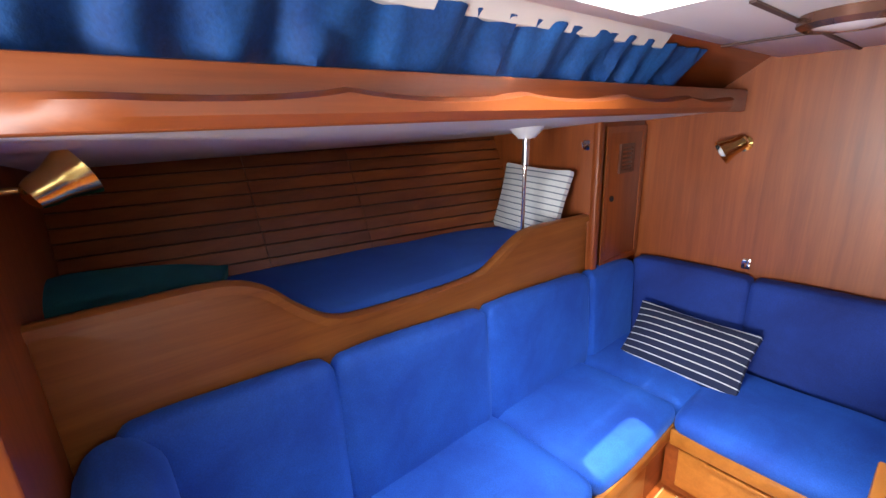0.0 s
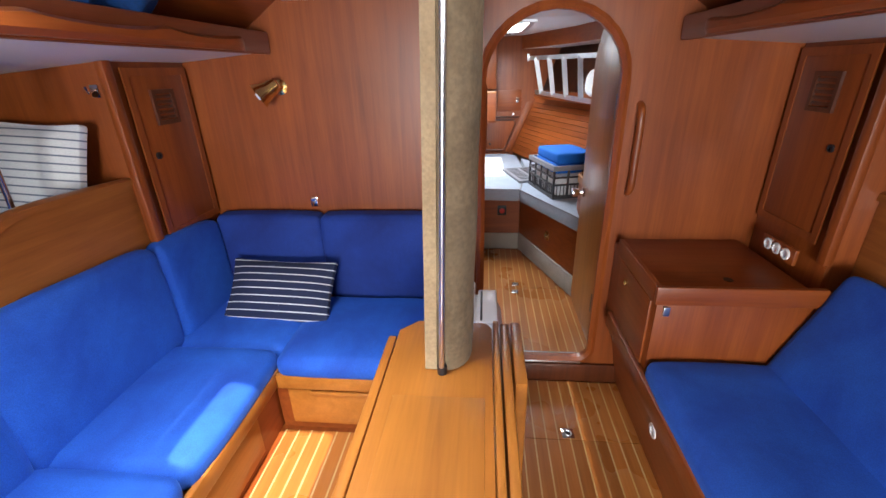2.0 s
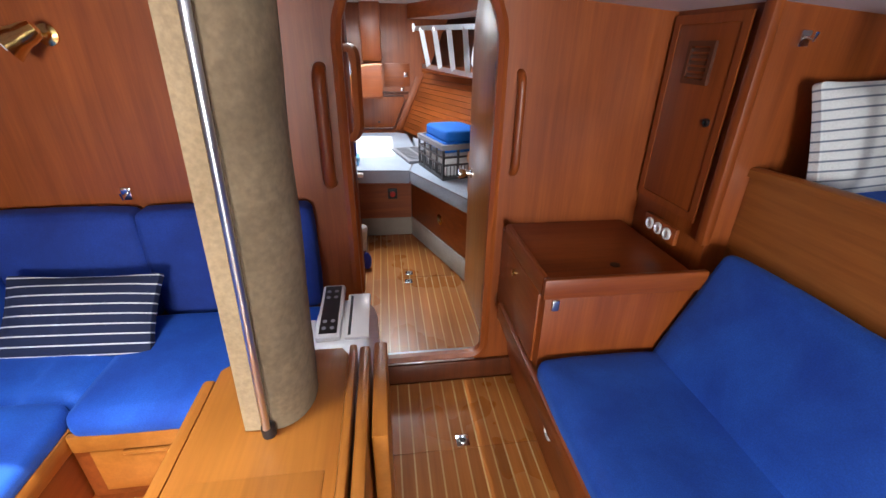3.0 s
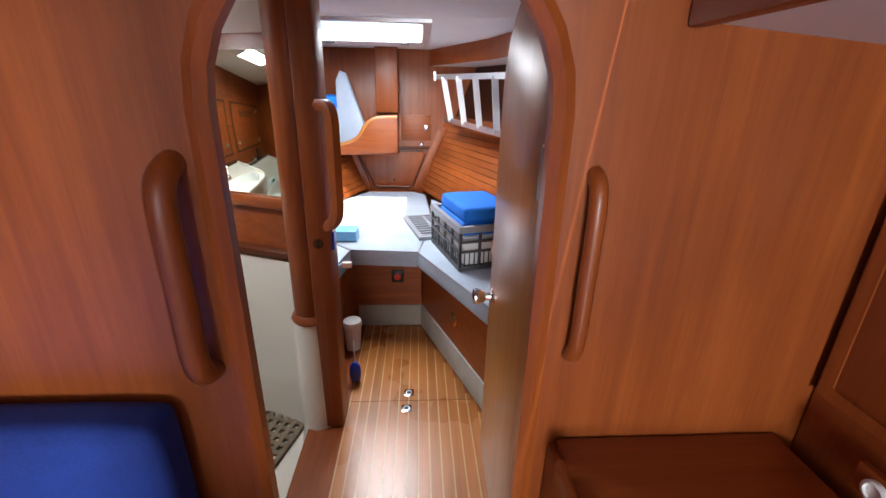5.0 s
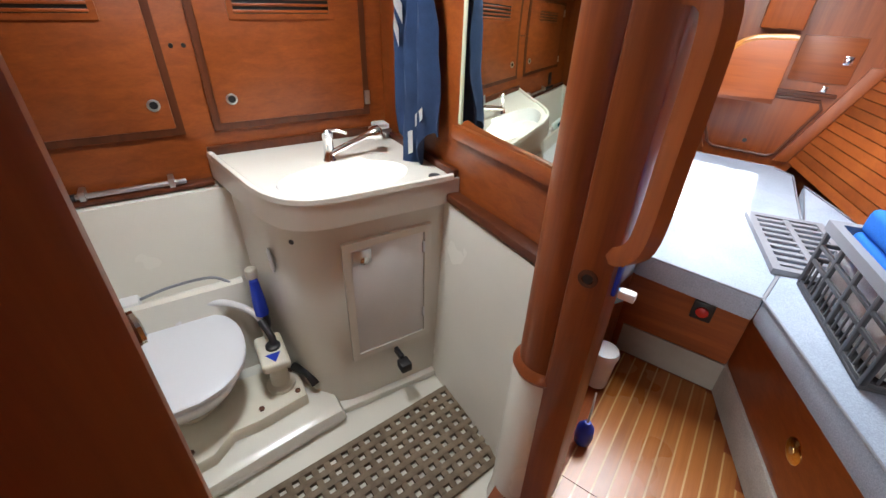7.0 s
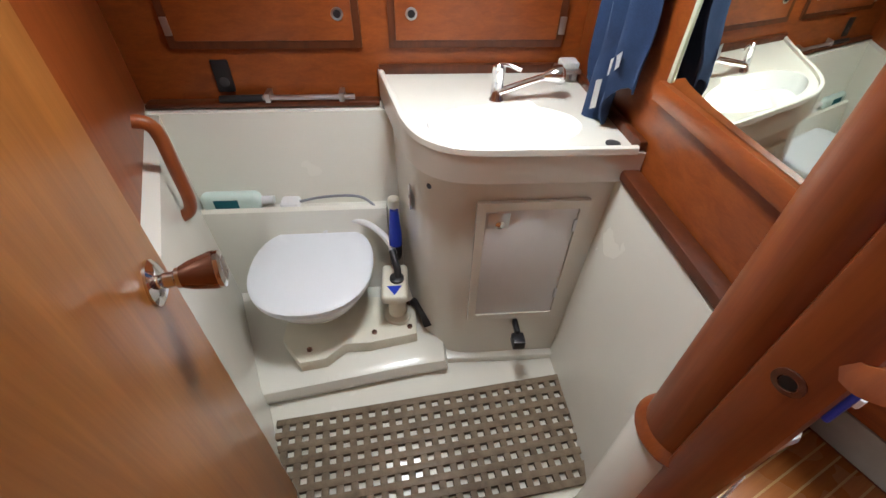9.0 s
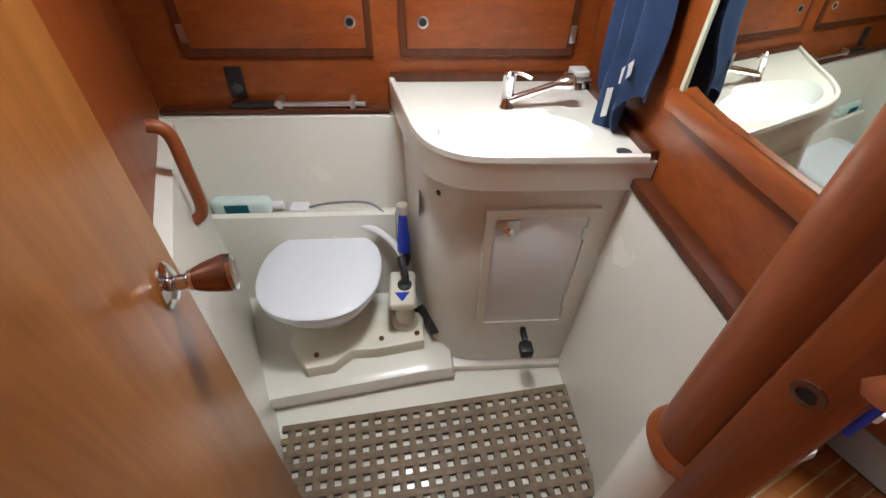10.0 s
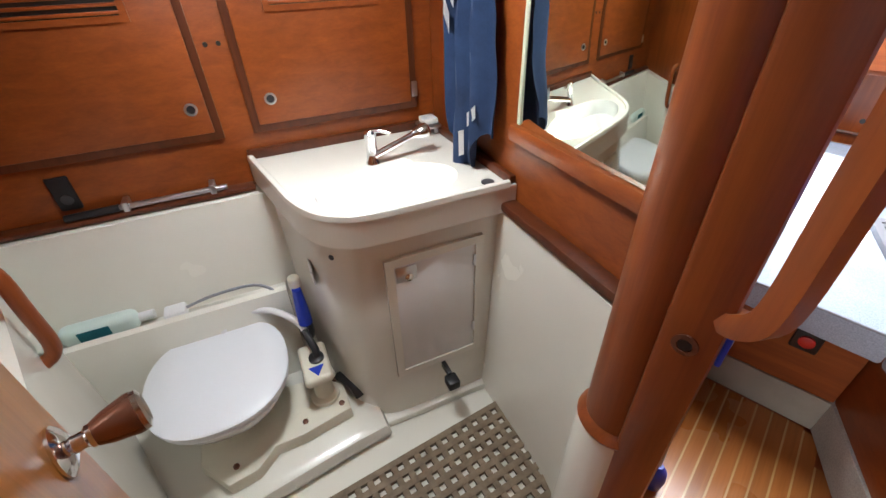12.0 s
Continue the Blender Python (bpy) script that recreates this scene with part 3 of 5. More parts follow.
def plank_floor(name, x0, x1, cuts, z, label, clip=None, pitch=0.0505, strip=0.0065):
    """Teak planks with pale holly strips between them, each a piece of its own."""
    fl = thing(name, ((x0 + x1) / 2, (cuts[0] + cuts[-1]) / 2, z - 0.006), label, "floor", kind="structure")
    n = int(round((x1 - x0) / pitch))
    for i in range(n):
        a, b = x0 + (x1 - x0) * i / n, x0 + (x1 - x0) * (i + 1) / n
        for ya, yb in zip(cuts, cuts[1:]):
            ends = [ya + 0.0015, yb - 0.0015]
            if clip:
                ends[1] = min(ends[1], clip((a + b) / 2))
            if ends[1] - ends[0] < 0.03:
                continue
            part("plank", prism([(a + strip, ends[0]), (b, ends[0]), (b, ends[1]), (a + strip, ends[1])], "z", z - 0.006, z), M_PLANK, fl, smooth=False)
            part("holly_strip", prism([(a, ends[0]), (a + strip, ends[0]), (a + strip, ends[1]), (a, ends[1])], "z", z - 0.006, z - 0.0004), M_HOLLY, fl, smooth=False)
    return fl


def floor_latch(x, y, z):
    t = thing("floor_latch", (x, y, z), "square chrome lifting ring in the cabin sole", "latch", "floor latches")
    part("plate", rbox(x - 0.026, x + 0.026, y - 0.026, y + 0.026, z, z + 0.003, 0.001), M_CHROME, t)
    part("lifting_ring", moved(sweep([(0.015 * math.cos(a * math.pi / 8), 0.015 * math.sin(a * math.pi / 8), 0) for a in range(16)], circle(0.003, 6), True), Matrix.Translation((x, y, z + 0.004))), M_STEEL, t)
    part("finger_cup", lathe([(0.011, 0), (0.011, 0.0012)], (x, y, z + 0.003), (0, 0, 1), 16), M_BLACK, t)


floor_latch(0.91, 2.824, 0.0005)
floor_latch(0.789, 4.395, -0.0995)
floor_latch(0.778, 4.274, -0.0995)

# ---- dinette ----
def seat_base(x0, x1, y0, y1, z0, name, label):
    b = thing(name, ((x0 + x1) / 2, (y0 + y1) / 2, z0), label, "bench", "dinette bench bases")
    part("carcass", rbox(x0, x1, y0, y1, z0, 0.44, 0.006), M_WOODY, b)
    return b


pb_ = seat_base(-1.19, -0.245, 1.021, YB - 0.003, -0.05, "bench_base", "mahogany bench base along the hull")
part("lip", rbox(-0.245, -0.222, 1.021, 2.62, 0.405, 0.468, 0.008), M_TABLE, pb_, "light mahogany lip")
part("drawer_front", rbox(-0.2445, -0.236, 1.9, 2.45, 0.235, 0.395, 0.004), M_TABLE, pb_)
fb_ = seat_base(-0.24, 0.44, 2.60, YB - 0.003, -0.05, "bench_base", "mahogany bench base along the bulkhead")
part("lip", rbox(-0.222, 0.44, 2.578, 2.60, 0.405, 0.468, 0.008), M_TABLE, fb_, "light mahogany lip")
part("drawer_front", rbox(-0.19, 0.24, 2.590, 2.5995, 0.235, 0.395, 0.004), M_TABLE, fb_)
part("drawer_lip", rbox(-0.10, 0.18, 2.578, 2.592, 0.385, 0.397, 0.003), M_TABLE, fb_)


def cushion(name, bm, label, group, material=None):
    t = solo(name, bm, material or M_VELVET, label, "cushion", group)
    return t


def lean(bm, axis, pivot, deg):
    return moved(bm, Matrix.Translation(pivot) @ Matrix.Rotation(radians(deg), 4, axis) @ Matrix.Translation(-Vector(pivot)))


for i, (a, b) in enumerate(((1.03, 1.56), (1.565, 2.115), (2.12, 2.66))):
    cushion("seat_cushion", rbox(-0.70, -0.235, a, b, 0.445, 0.535, 0.035, 6, 0.012, 0.004, i), "royal blue velvet seat cushion on the dinette bench", "dinette seat cushions")
cushion("seat_cushion", rbox(-0.74, -0.225, 2.665, 3.07, 0.445, 0.528, 0.035, 6, 0.010, 0.004, 7), "royal blue velvet corner seat cushion", "dinette seat cushions")
cushion("seat_cushion", rbox(-0.22, 0.42, 2.585, 3.07, 0.445, 0.53, 0.035, 6, 0.012, 0.004, 8), "royal blue velvet seat cushion against the bulkhead", "dinette seat cushions")
for i, (a, b) in enumerate(((1.10, 1.545), (1.553, 2.096), (2.104, 2.708), (2.716, 3.09))):
    bm = rbox(-0.722, -0.648, a, b, 0.50, 0.985 - 0.056 * ((a + b) / 2 - 1.4), 0.028, 8, 0.012, 0.004, 11 + i)
    for v in bm.verts:       # the tops fall towards the bulkhead, and the faces lean back
        up = max(0.0, (v.co.z - 0.5) / 0.48)
        v.co.z -= up * 0.056 * (v.co.y - (a + b) / 2)
        v.co.x += (1 - up) * 0.018
    cushion("back_cushion", bm, "royal blue velvet back cushion against the berth board", "dinette back cushions")
bm = rbox(-0.718, -0.20, 1.025, 1.16, 0.50, 0.985, 0.06, 7, 0.015, 0.005, 17)
cushion("back_cushion", bm, "royal blue velvet end cushion against the partition", "dinette back cushions")
# bulkhead pair takes the darkened velvet, its shade painted in
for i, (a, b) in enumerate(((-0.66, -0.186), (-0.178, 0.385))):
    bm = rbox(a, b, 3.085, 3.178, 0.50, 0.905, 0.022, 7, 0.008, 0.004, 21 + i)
    cushion("back_cushion", bm, "royal blue velvet back cushion on the bulkhead, nap shade in its colour", "dinette back cushions", M_VELVET_SHADED)

# navy striped pillow lying on the corner cushion
def soft_pillow(name, w, h, d, material, m, label, seed, group=""):
    pb = rbox(-w / 2, w / 2, -h / 2, h / 2, -d / 2, d / 2, 0.013, 9, 0.0, 0.005, seed)
    for v in pb.verts:
        ex, ey = min(1, abs(v.co.x) / (w / 2)), min(1, abs(v.co.y) / (h / 2))
        v.co.z *= max(0.10, (1 - ex ** 3.2) * (1 - ey ** 3.2)) ** 0.6
        v.co.x *= 1 - 0.05 * (1 - ey ** 2)
        v.co.y *= 1 - 0.06 * (1 - ex ** 2)
    ob = new(name, mesh_of(name, pb, material))
    ob.matrix_world = m
    return tagged(ob, label, "pillow", group)


soft_pillow("throw_pillow", 0.47, 0.27, 0.13, M_STRIPE_N, pose(-0.33, 2.93, 0.622, 52, 0, -3), "navy throw pillow with white stripes in the bench corner", 31)
soft_pillow("throw_pillow", 0.42, 0.27, 0.12, M_STRIPE_N, pose(-0.50, 1.17, 0.625, 60, 0, 175), "navy throw pillow with white stripes beside the end cushion", 32)
soft_pillow("berth_pillow", 0.50, 0.34, 0.15, M_TEAL, pose(-1.08, 1.16, 1.13, 6, 4, 75), "teal cotton pillow on the pilot berth", 33)

# ---- table with folded leaves ----
table = thing("saloon_table", (0.43, 2.0, 0.21), "varnished teak centre table with both leaves folded down", "table")
TOP = [(0.30, 1.60), (0.56, 1.60), (0.56, 2.42), (0.545, 2.445), (0.35, 2.45), (0.30, 2.40)]
part("tabletop", prism(TOP, "z", 0.78, 0.806, 0.004), M_TABLE, table)
part("pedestal", rbox(0.33, 0.535, 1.65, 2.40, 0.2045, 0.78, 0.008), M_TABLE, table)
part("lid_panel", rbox(0.335, 0.54, 1.66, 2.14, 0.8055, 0.8085, 0.001), M_TABLE, table)
part("leaf", rbox(0.272, 0.296, 1.62, 2.38, 0.34, 0.80, 0.006), M_TABLE, table, "folded-down table leaf")
part("leaf", rbox(0.582, 0.606, 1.62, 2.44, 0.36, 0.812, 0.007), M_TABLE, table, "folded-down table leaf")
part("fiddle_rail", rbox(0.562, 0.578, 1.62, 2.43, 0.76, 0.826, 0.005), M_TABLE, table, "raised edge rail")
part("leaf_support", prism([(2.20, 0.30), (2.46, 0.20), (2.475, 0.79), (2.45, 0.80), (2.20, 0.80)], "x", 0.612, 0.642, 0.006), M_TABLE, table, "rounded leaf support board")
# black disc for a hole in the top, its dark put in as colour
part("plug", lathe([(0.016, 0), (0.016, 0.003), (0.008, 0.004)], (0.47, 1.78, 0.806), (0, 0, 1), 16), M_BLACK, table)

# ---- mast ----
mast = thing("mast", (0.44, 2.30, 0.806), "mast wrapped in laced brown suede leather", "mast")
mo = [(0.061 * math.cos(a) * (1 if math.sin(a) > 0 else 1.0), 0.088 * math.sin(a)) for a in [2 * math.pi * i / 28 for i in range(28)]]
bm = bmesh.new()
rings = []
for k in range(14):
    z = 0.807 + (CEIL + 0.04 - 0.807) * k / 13
    rings.append([bm.verts.new((0.446 + x * (1 + 0.02 * math.sin(z * 23)) + 0.03 * (z - 0.8), 2.315 + y + 0.004 * math.sin(z * 17 + x * 30), z)) for x, y in mo])
for A, B in zip(rings, rings[1:]):
    for j in range(28):
        bm.faces.new((A[j], A[(j + 1) % 28], B[(j + 1) % 28], B[j]))
bm.faces.new(rings[0]), bm.faces.new(rings[-1][::-1])
part("leather_wrap", bm, M_SUEDE, mast)
part("seam_strip", sweep([(0.410, 2.236, 0.81), (0.438, 2.236, CEIL + 0.03)], [(-0.014, -0.006), (0.014, -0.006), (0.014, 0.006), (-0.014, 0.006)]), cloth("pale_suede", (0.25, 0.17, 0.09), (0.36, 0.26, 0.15), 120), mast, "pale leather seam")
part("steel_track", tube([(0.438, 2.214, 0.83), (0.466, 2.214, CEIL + 0.02)], 0.0065, 10), M_STEEL, mast, "thin steel rod down the mast")
part("track_foot", lathe([(0.012, 0), (0.012, 0.02), (0.008, 0.024)], (0.438, 2.222, 0.807), (0, 0, 1), 12), M_BLACK, mast)

# ---- starboard settee ----
sb = thing("settee_base", (1.5, 1.8, 0), "mahogany settee base with a light lip", "bench")
part("carcass", prism([(1.215, -0.05), (1.13, 0.43), (1.85, 0.43), (1.85, -0.05)], "y", 0.95, YB - 0.003), M_WOODY, sb)
part("lip", rbox(1.085, 1.112, 0.95, 3.08, 0.40, 0.475, 0.008), M_WOODY, sb)
part("vent_cup", lathe([(0.028, 0), (0.028, 0.006), (0.016, 0.007), (0.016, 0.003)], (1.157, 2.62, 0.25), (-1, 0, -0.1), 18), M_WHITEPL, sb, "round white vent")
for i, (a, b) in enumerate(((0.98, 2.02), (2.03, 2.672))):
    cushion("seat_cushion", rbox(1.105, 1.56, a, b, 0.432, 0.53, 0.03, 7, 0.010, 0.004, 41 + i), "royal blue velvet seat cushion on the settee", "settee cushions")
    bm = rbox(1.485, 1.575, a, b, 0.48, 0.91, 0.024, 8, 0.010, 0.005, 44 + i)
    cushion("back_cushion", lean(bm, "Y", (1.485, 0, 0.5), 23), "royal blue velvet back cushion leaning on the berth board", "settee cushions")

# cabinet with a fiddled top beside the doorway
cb = thing("side_cabinet", (1.36, 2.93, 0.45), "mahogany side cabinet with a raised rim round its top", "cabinet")
part("carcass", rbox(1.112, 1.62, 2.685, YB - 0.004, 0.42, 0.765, 0.005), M_WOOD, cb)
part("top_panel", rbox(1.13, 1.61, 2.70, YB - 0.005, 0.765, 0.778, 0.002), M_WOODX, cb)
part("front_rim", rbox(1.098, 1.618, 2.668, 2.69, 0.745, 0.812, 0.007), M_WOODX, cb)
part("side_rim", rbox(1.098, 1.118, 2.69, 3.10, 0.745, 0.812, 0.007), M_WOODY, cb)
cd_ = part("cabinet_door", rbox(1.103, 1.1125, 2.72, 3.06, 0.47, 0.735, 0.004), M_WOODY, cb)
part("door_catch", lathe([(0.012, 0), (0.012, 0.008), (0.006, 0.010)], (1.103, 2.96, 0.68), (-1, 0, 0), 14), M_BRASS, cd_)
part("corner_latch", rbox(1.132, 1.154, 2.674, 2.684, 0.70, 0.735, 0.003), M_STEEL, cb, "small chrome corner latch")
part("finger_hole", lathe([(0.016, 0), (0.016, 0.002)], (1.385, 2.80, 0.778), (0, 0, 1), 16), M_BLACK, cb)
so = thing("socket_strip", (1.615, 2.93, 0.84), "strip of three round white sockets", "socket")
part("plate", rbox(1.603, 1.6185, 2.84, 3.02, 0.815, 0.875, 0.004), M_WOODY, so)
for y in (2.88, 2.93, 2.98):
    part("socket", lathe([(0.021, 0), (0.021, 0.006), (0.015, 0.008), (0.014, 0.003)], (1.603, y, 0.845), (-1, 0, 0), 18), M_WHITEPL, so)


# brass reading lamps, hooks and handles on the bulkhead
def reading_lamp(x, y, z, aim):
    t = thing("reading_lamp", (x, y, z), "polished brass swivel reading lamp on the bulkhead", "lamp", "brass reading lamps")
    d = Vector(aim).normalized()
    n = -1 if y > 2 else 1
    part("wall_plate", lathe([(0.030, 0), (0.030, 0.006), (0.022, 0.010), (0.012, 0.014)], (x, y, z), (0, n, 0), 20), M_BRASS, t)
    c = Vector((x, y + n * 0.09, z))
    part("arm", tube([(x, y + n * 0.01, z), (x, y + n * 0.05, z), c], 0.006, 10), M_BRASS, t)
    part("yoke", moved(sweep([(0.026 * math.cos(a * math.pi / 8), 0.026 * math.sin(a * math.pi / 8), 0) for a in range(16)], circle(0.003, 6), True), Matrix.Translation(c)), M_BRASS, t)
    part("shade", lathe([(0.010, -0.036), (0.024, -0.028), (0.030, -0.008), (0.032, 0.012), (0.038, 0.028), (0.047, 0.050), (0.049, 0.056), (0.044, 0.052), (0.034, 0.028), (0.020, 0.008), (0.004, 0.006)], c, d, 24), M_BRASS, t)
    part("bulb", lathe([(0.004, 0.012), (0.018, 0.03), (0.022, 0.048), (0.012, 0.062)], c, d, 14), M_PORCELAIN, t)


reading_lamp(-0.30, YB, 1.43, (-0.75, -0.45, -0.5))
reading_lamp(-0.70, 1.02, 1.475, (-0.25, 0.85, 0.45))
for x, z in ((-0.229, 0.945),):
    h = thing("coat_hook", (x, YB - 0.004, z), "small chrome double hook on the bulkhead", "hook", "chrome hooks")
    part("plate", rbox(x - 0.016, x + 0.016, YB - 0.006, YB - 0.0005, z - 0.022, z + 0.022, 0.003), M_CHROME, h)
    part("prong", tube([(x, YB - 0.006, z), (x, YB - 0.03, z - 0.01), (x, YB - 0.035, z + 0.012)], 0.0045, 8), M_CHROME, h)
h = thing("berth_cleat", (-0.70, 0.98, 1.26), "small white cleat on the partition", "cleat")
part("cleat_body", tube(smooth_line([(-0.80, 0.955, 1.20), (-0.80, 0.985, 1.235), (-0.80, 0.96, 1.29)], 4), 0.009, 8), M_WHITEPL, h)


def grab_handle(name, x, y, z0, z1, out, material, label, axis="y", r=0.015):
    t = thing(name, (x, y, z0), label, "handle", "door side handles")
    o = Vector((0, out, 0)) if axis == "y" else Vector((out, 0, 0))
    p = Vector((x, y, 0))
    path = smooth_line([p + Vector((0, 0, z0)), p + o * 0.7 + Vector((0, 0, z0 + 0.015)), p + o + Vector((0, 0, z0 + 0.06)), p + o + Vector((0, 0, (z0 + z1) / 2)), p + o + Vector((0, 0, z1 - 0.06)), p + o * 0.7 + Vector((0, 0, z1 - 0.015)), p + Vector((0, 0, z1))], 4)
    part("grip", sweep(path, circle(r, 12), False, (1, 0, 0)), material, t)


grab_handle("wall_handrail", 1.132, YB + 0.004, 0.985, 1.335, -0.035, M_WOOD, "mahogany grab handle beside the doorway")
grab_handle("wall_handrail", 0.46, YB + 0.004, 0.965, 1.345, -0.055, M_WOOD, "stout mahogany grab handle beside the doorway", r=0.022)

# portable air conditioner beside the table
ac = thing("portable_air_conditioner", (0.50, 2.80, 0.0), "white portable air conditioner standing by the bench", "appliance")
part("body", rbox(0.432, 0.622, 2.645, 2.93, 0.21, 0.695, 0.06, 4, 0.008), M_AIRCON, ac)
part("base", rbox(0.51, 0.615, 2.66, 2.92, 0.052, 0.23, 0.012), M_AIRCON, ac)
part("carry_grip", rbox(0.40, 0.436, 2.72, 2.86, 0.60, 0.655, 0.016, 2), M_AIRCON, ac)
part("outlet_flap", lean(rbox(0.535, 0.608, 2.68, 2.90, 0.699, 0.711, 0.005), "X", (0, 2.79, 0.70), 3), M_AIRCON, ac)
part("air_slot", lean(rbox(0.545, 0.553, 2.69, 2.885, 0.7105, 0.713, 0.001), "X", (0, 2.79, 0.70), 3), M_DARKPL, ac)
cp = part("control_panel", lean(rbox(0.452, 0.525, 2.68, 2.935, 0.70, 0.722, 0.009), "X", (0, 2.79, 0.70), 6), M_WHITEPL, ac)
dsp = part("display", lean(rbox(0.463, 0.514, 2.695, 2.92, 0.7225, 0.7255, 0.001), "X", (0, 2.79, 0.70), 6), M_BLACK, cp, "black display strip with grey buttons")
for y in (2.715, 2.745, 2.86, 2.89):
    for x in (0.476, 0.50):
        part("button", lean(lathe([(0.0065, 0), (0.0065, 0.002), (0.004, 0.003)], (x, y, 0.7257), (0, 0, 1), 10), "X", (0, 2.79, 0.70), 6), M_GREYPL, cp)
part("side_groove", rbox(0.6225, 0.632, 2.70, 2.88, 0.52, 0.524, 0.001), M_GREYPL, ac)
for p_ in (0.30, 0.335, 0.37):
    part("grille_slot", rbox(0.6225, 0.632, 2.72, 2.86, p_, p_ + 0.008, 0.001), M_GREYPL, ac)
ac.location.x -= 0.02
ac.location.z -= 0.05

# ceiling lamp
cl = thing("ceiling_lamp", (-0.05, 2.45, CEIL), "round frosted ceiling lamp with a dark rim", "lamp")
part("rim", lathe([(0.088, 0), (0.092, -0.02), (0.078, -0.03), (0.078, -0.012), (0.02, -0.01)], (-0.05 + 0.12, 2.42, CEIL - 0.0005), (0, 0, 1), 28), M_BRONZE, cl)
part("lens", lathe([(0.077, -0.013), (0.06, -0.028), (0.02, -0.035)], (-0.05 + 0.12, 2.42, CEIL - 0.0005), (0, 0, 1), 28), M_PORCELAIN, cl)


# curtains along the cabin window, gathered at the foot
def curtain(s, y0, y1, seed, zlow):
    bm = bmesh.new()
    rows, cols = 9, int((y1 - y0) / 0.012)
    g = []
    for i in range(rows + 1):
        f = i / rows
        line = []
        for j in range(cols + 1):
            y = y0 + (y1 - y0) * j / cols
            fold = 0.5 + 0.5 * math.sin(y * 47 + 2.2 * math.sin(y * 9 + seed) + f * 1.2)
            fold2 = noise.noise(Vector((y * 13, f * 2.0, seed)))
            amp = 0.012 + 0.022 * f
            d = 0.735 + 0.085 * f + amp * (0.5 - fold) + 0.024 * fold2 * f + 0.005 * math.sin(y * 91 + 3 * fold2)
            z = 1.725 - (1.725 - zlow) * f - (0.010 * fold + 0.016 * fold2) * f
            line.append(bm.verts.new((CX + s * (d - 0.005), y, z)))
        g.append(line)
    for i in range(rows):
        for j in range(cols):
            bm.faces.new((g[i][j], g[i][j + 1], g[i + 1][j + 1], g[i + 1][j]))
    bmesh.ops.recalc_face_normals(bm, faces=bm.faces)
    bmesh.ops.solidify(bm, geom=bm.faces[:], thickness=0.003)
    solo("window_curtain", bm, M_CURTAIN, "gathered blue curtain over the cabin window", "curtain", "cabin curtains")


curtain(-1, 0.15, 1.80, 1.0, 1.63)
curtain(-1, 1.815, 2.60, 5.0, 1.63)

# ---- head compartment, set along the hull ----
HEAD = Matrix.Translation((-0.845, 4.80, 0)) @ Matrix.Rotation(radians(-22), 4, "Z")   # x: out from the hull wall, y: forward


def H(bm):
    return moved(bm, HEAD)


def hp(a, c, z):
    return HEAD @ Vector((a, c, z))


HW = HEAD @ Matrix.Translation((-0.025, 0.05, 0))      # the forward wall


def F(bm):
    return moved(bm, HW)


def fpt(a, c, z):
    return HW @ Vector((a, c, z))


HD = (HEAD.to_3x3() @ Vector((1, 0, 0)))      # out from the hull wall
HF = (HEAD.to_3x3() @ Vector((0, 1, 0)))      # forward along it
structure("wall_head_hull", H(rbox(-0.05, 0.0, -2.0, 0.089, -0.36, 1.80, 0.003)), M_WOODY, "varnished mahogany wall with louvred locker doors", "wall")
structure("wall_head_forward", F(rbox(0.026, 1.34, 0.0, 0.04, -0.36, 1.80, 0.003)), M_WOODX, "varnished mahogany wall with a mirror", "wall")
structure("wall_head_aft", rbox(-1.75, 0.385, YB + 0.041, 3.27, -0.36, 1.80, 0.003), M_WOOD, "varnished mahogany wall behind the toilet", "wall")
structure("ceiling_head", slab_round((-0.55, -0.29, 3.87, 4.16), -1.9, 2.85, YB + 0.04, 4.85, 1.80, 1.85), M_CEIL, "white headlining over the head compartment", "ceiling")
structure("ceiling_cabin", slab_round((0.06, 0.88, 4.97, 5.94), -1.9, 2.85, 4.85, 7.2, 1.80, 1.85), M_CEIL, "white headlining of the forward cabin", "ceiling")
fh = thing("deck_hatch", (0.47, 5.58, 1.80), "large deck hatch with an aluminium frame in the forward cabin", "hatch", kind="structure")
part("hatch_frame", ring_wall(outward(rect_hole(0.075, 0.865, 4.985, 5.925, 0.05), 0.03, 0.91, 4.94, 5.97), rect_hole(0.075, 0.865, 4.985, 5.925, 0.05), "z", 1.782, 1.799), M_ALU, fh)
for x in (0.2, 0.74):
    part("hatch_catch", rbox(x - 0.03, x + 0.03, 5.91, 5.95, 1.765, 1.784, 0.004), M_BLACK, fh)

# moulded cream liner
liner = thing("shower_liner", hp(0.6, -0.7, -0.28), "moulded cream gelcoat liner of the head compartment", "liner", kind="structure")
part("tray", H(rbox(0.0, 1.50, -1.70, 0.0, -0.30, -0.24, 0.004)), M_LINER, liner)
part("side_moulding", H(prism([(0.10, -0.25), (0.17, -0.21), (0.12, 0.2), (0.085, 0.60), (0.075, 0.672), (0.0, 0.68), (0.0, -0.25)], "y", -1.66, -0.66)), M_LINER, liner)
part("toilet_platform", H(prism([(0.1, -1.62), (0.865, -1.62), (0.81, -1.255), (0.715, -0.64), (0.70, -0.50), (0.1, -0.50)], "z", -0.25, -0.15, 0.045)), M_LINER, liner)
part("ledge", H(prism([(0.10, -0.21), (0.26, -0.21), (0.235, 0.12), (0.215, 0.295), (0.195, 0.305), (0.18, 0.27), (0.10, 0.26)], "y", -1.62, -0.735)), M_LINER, liner)
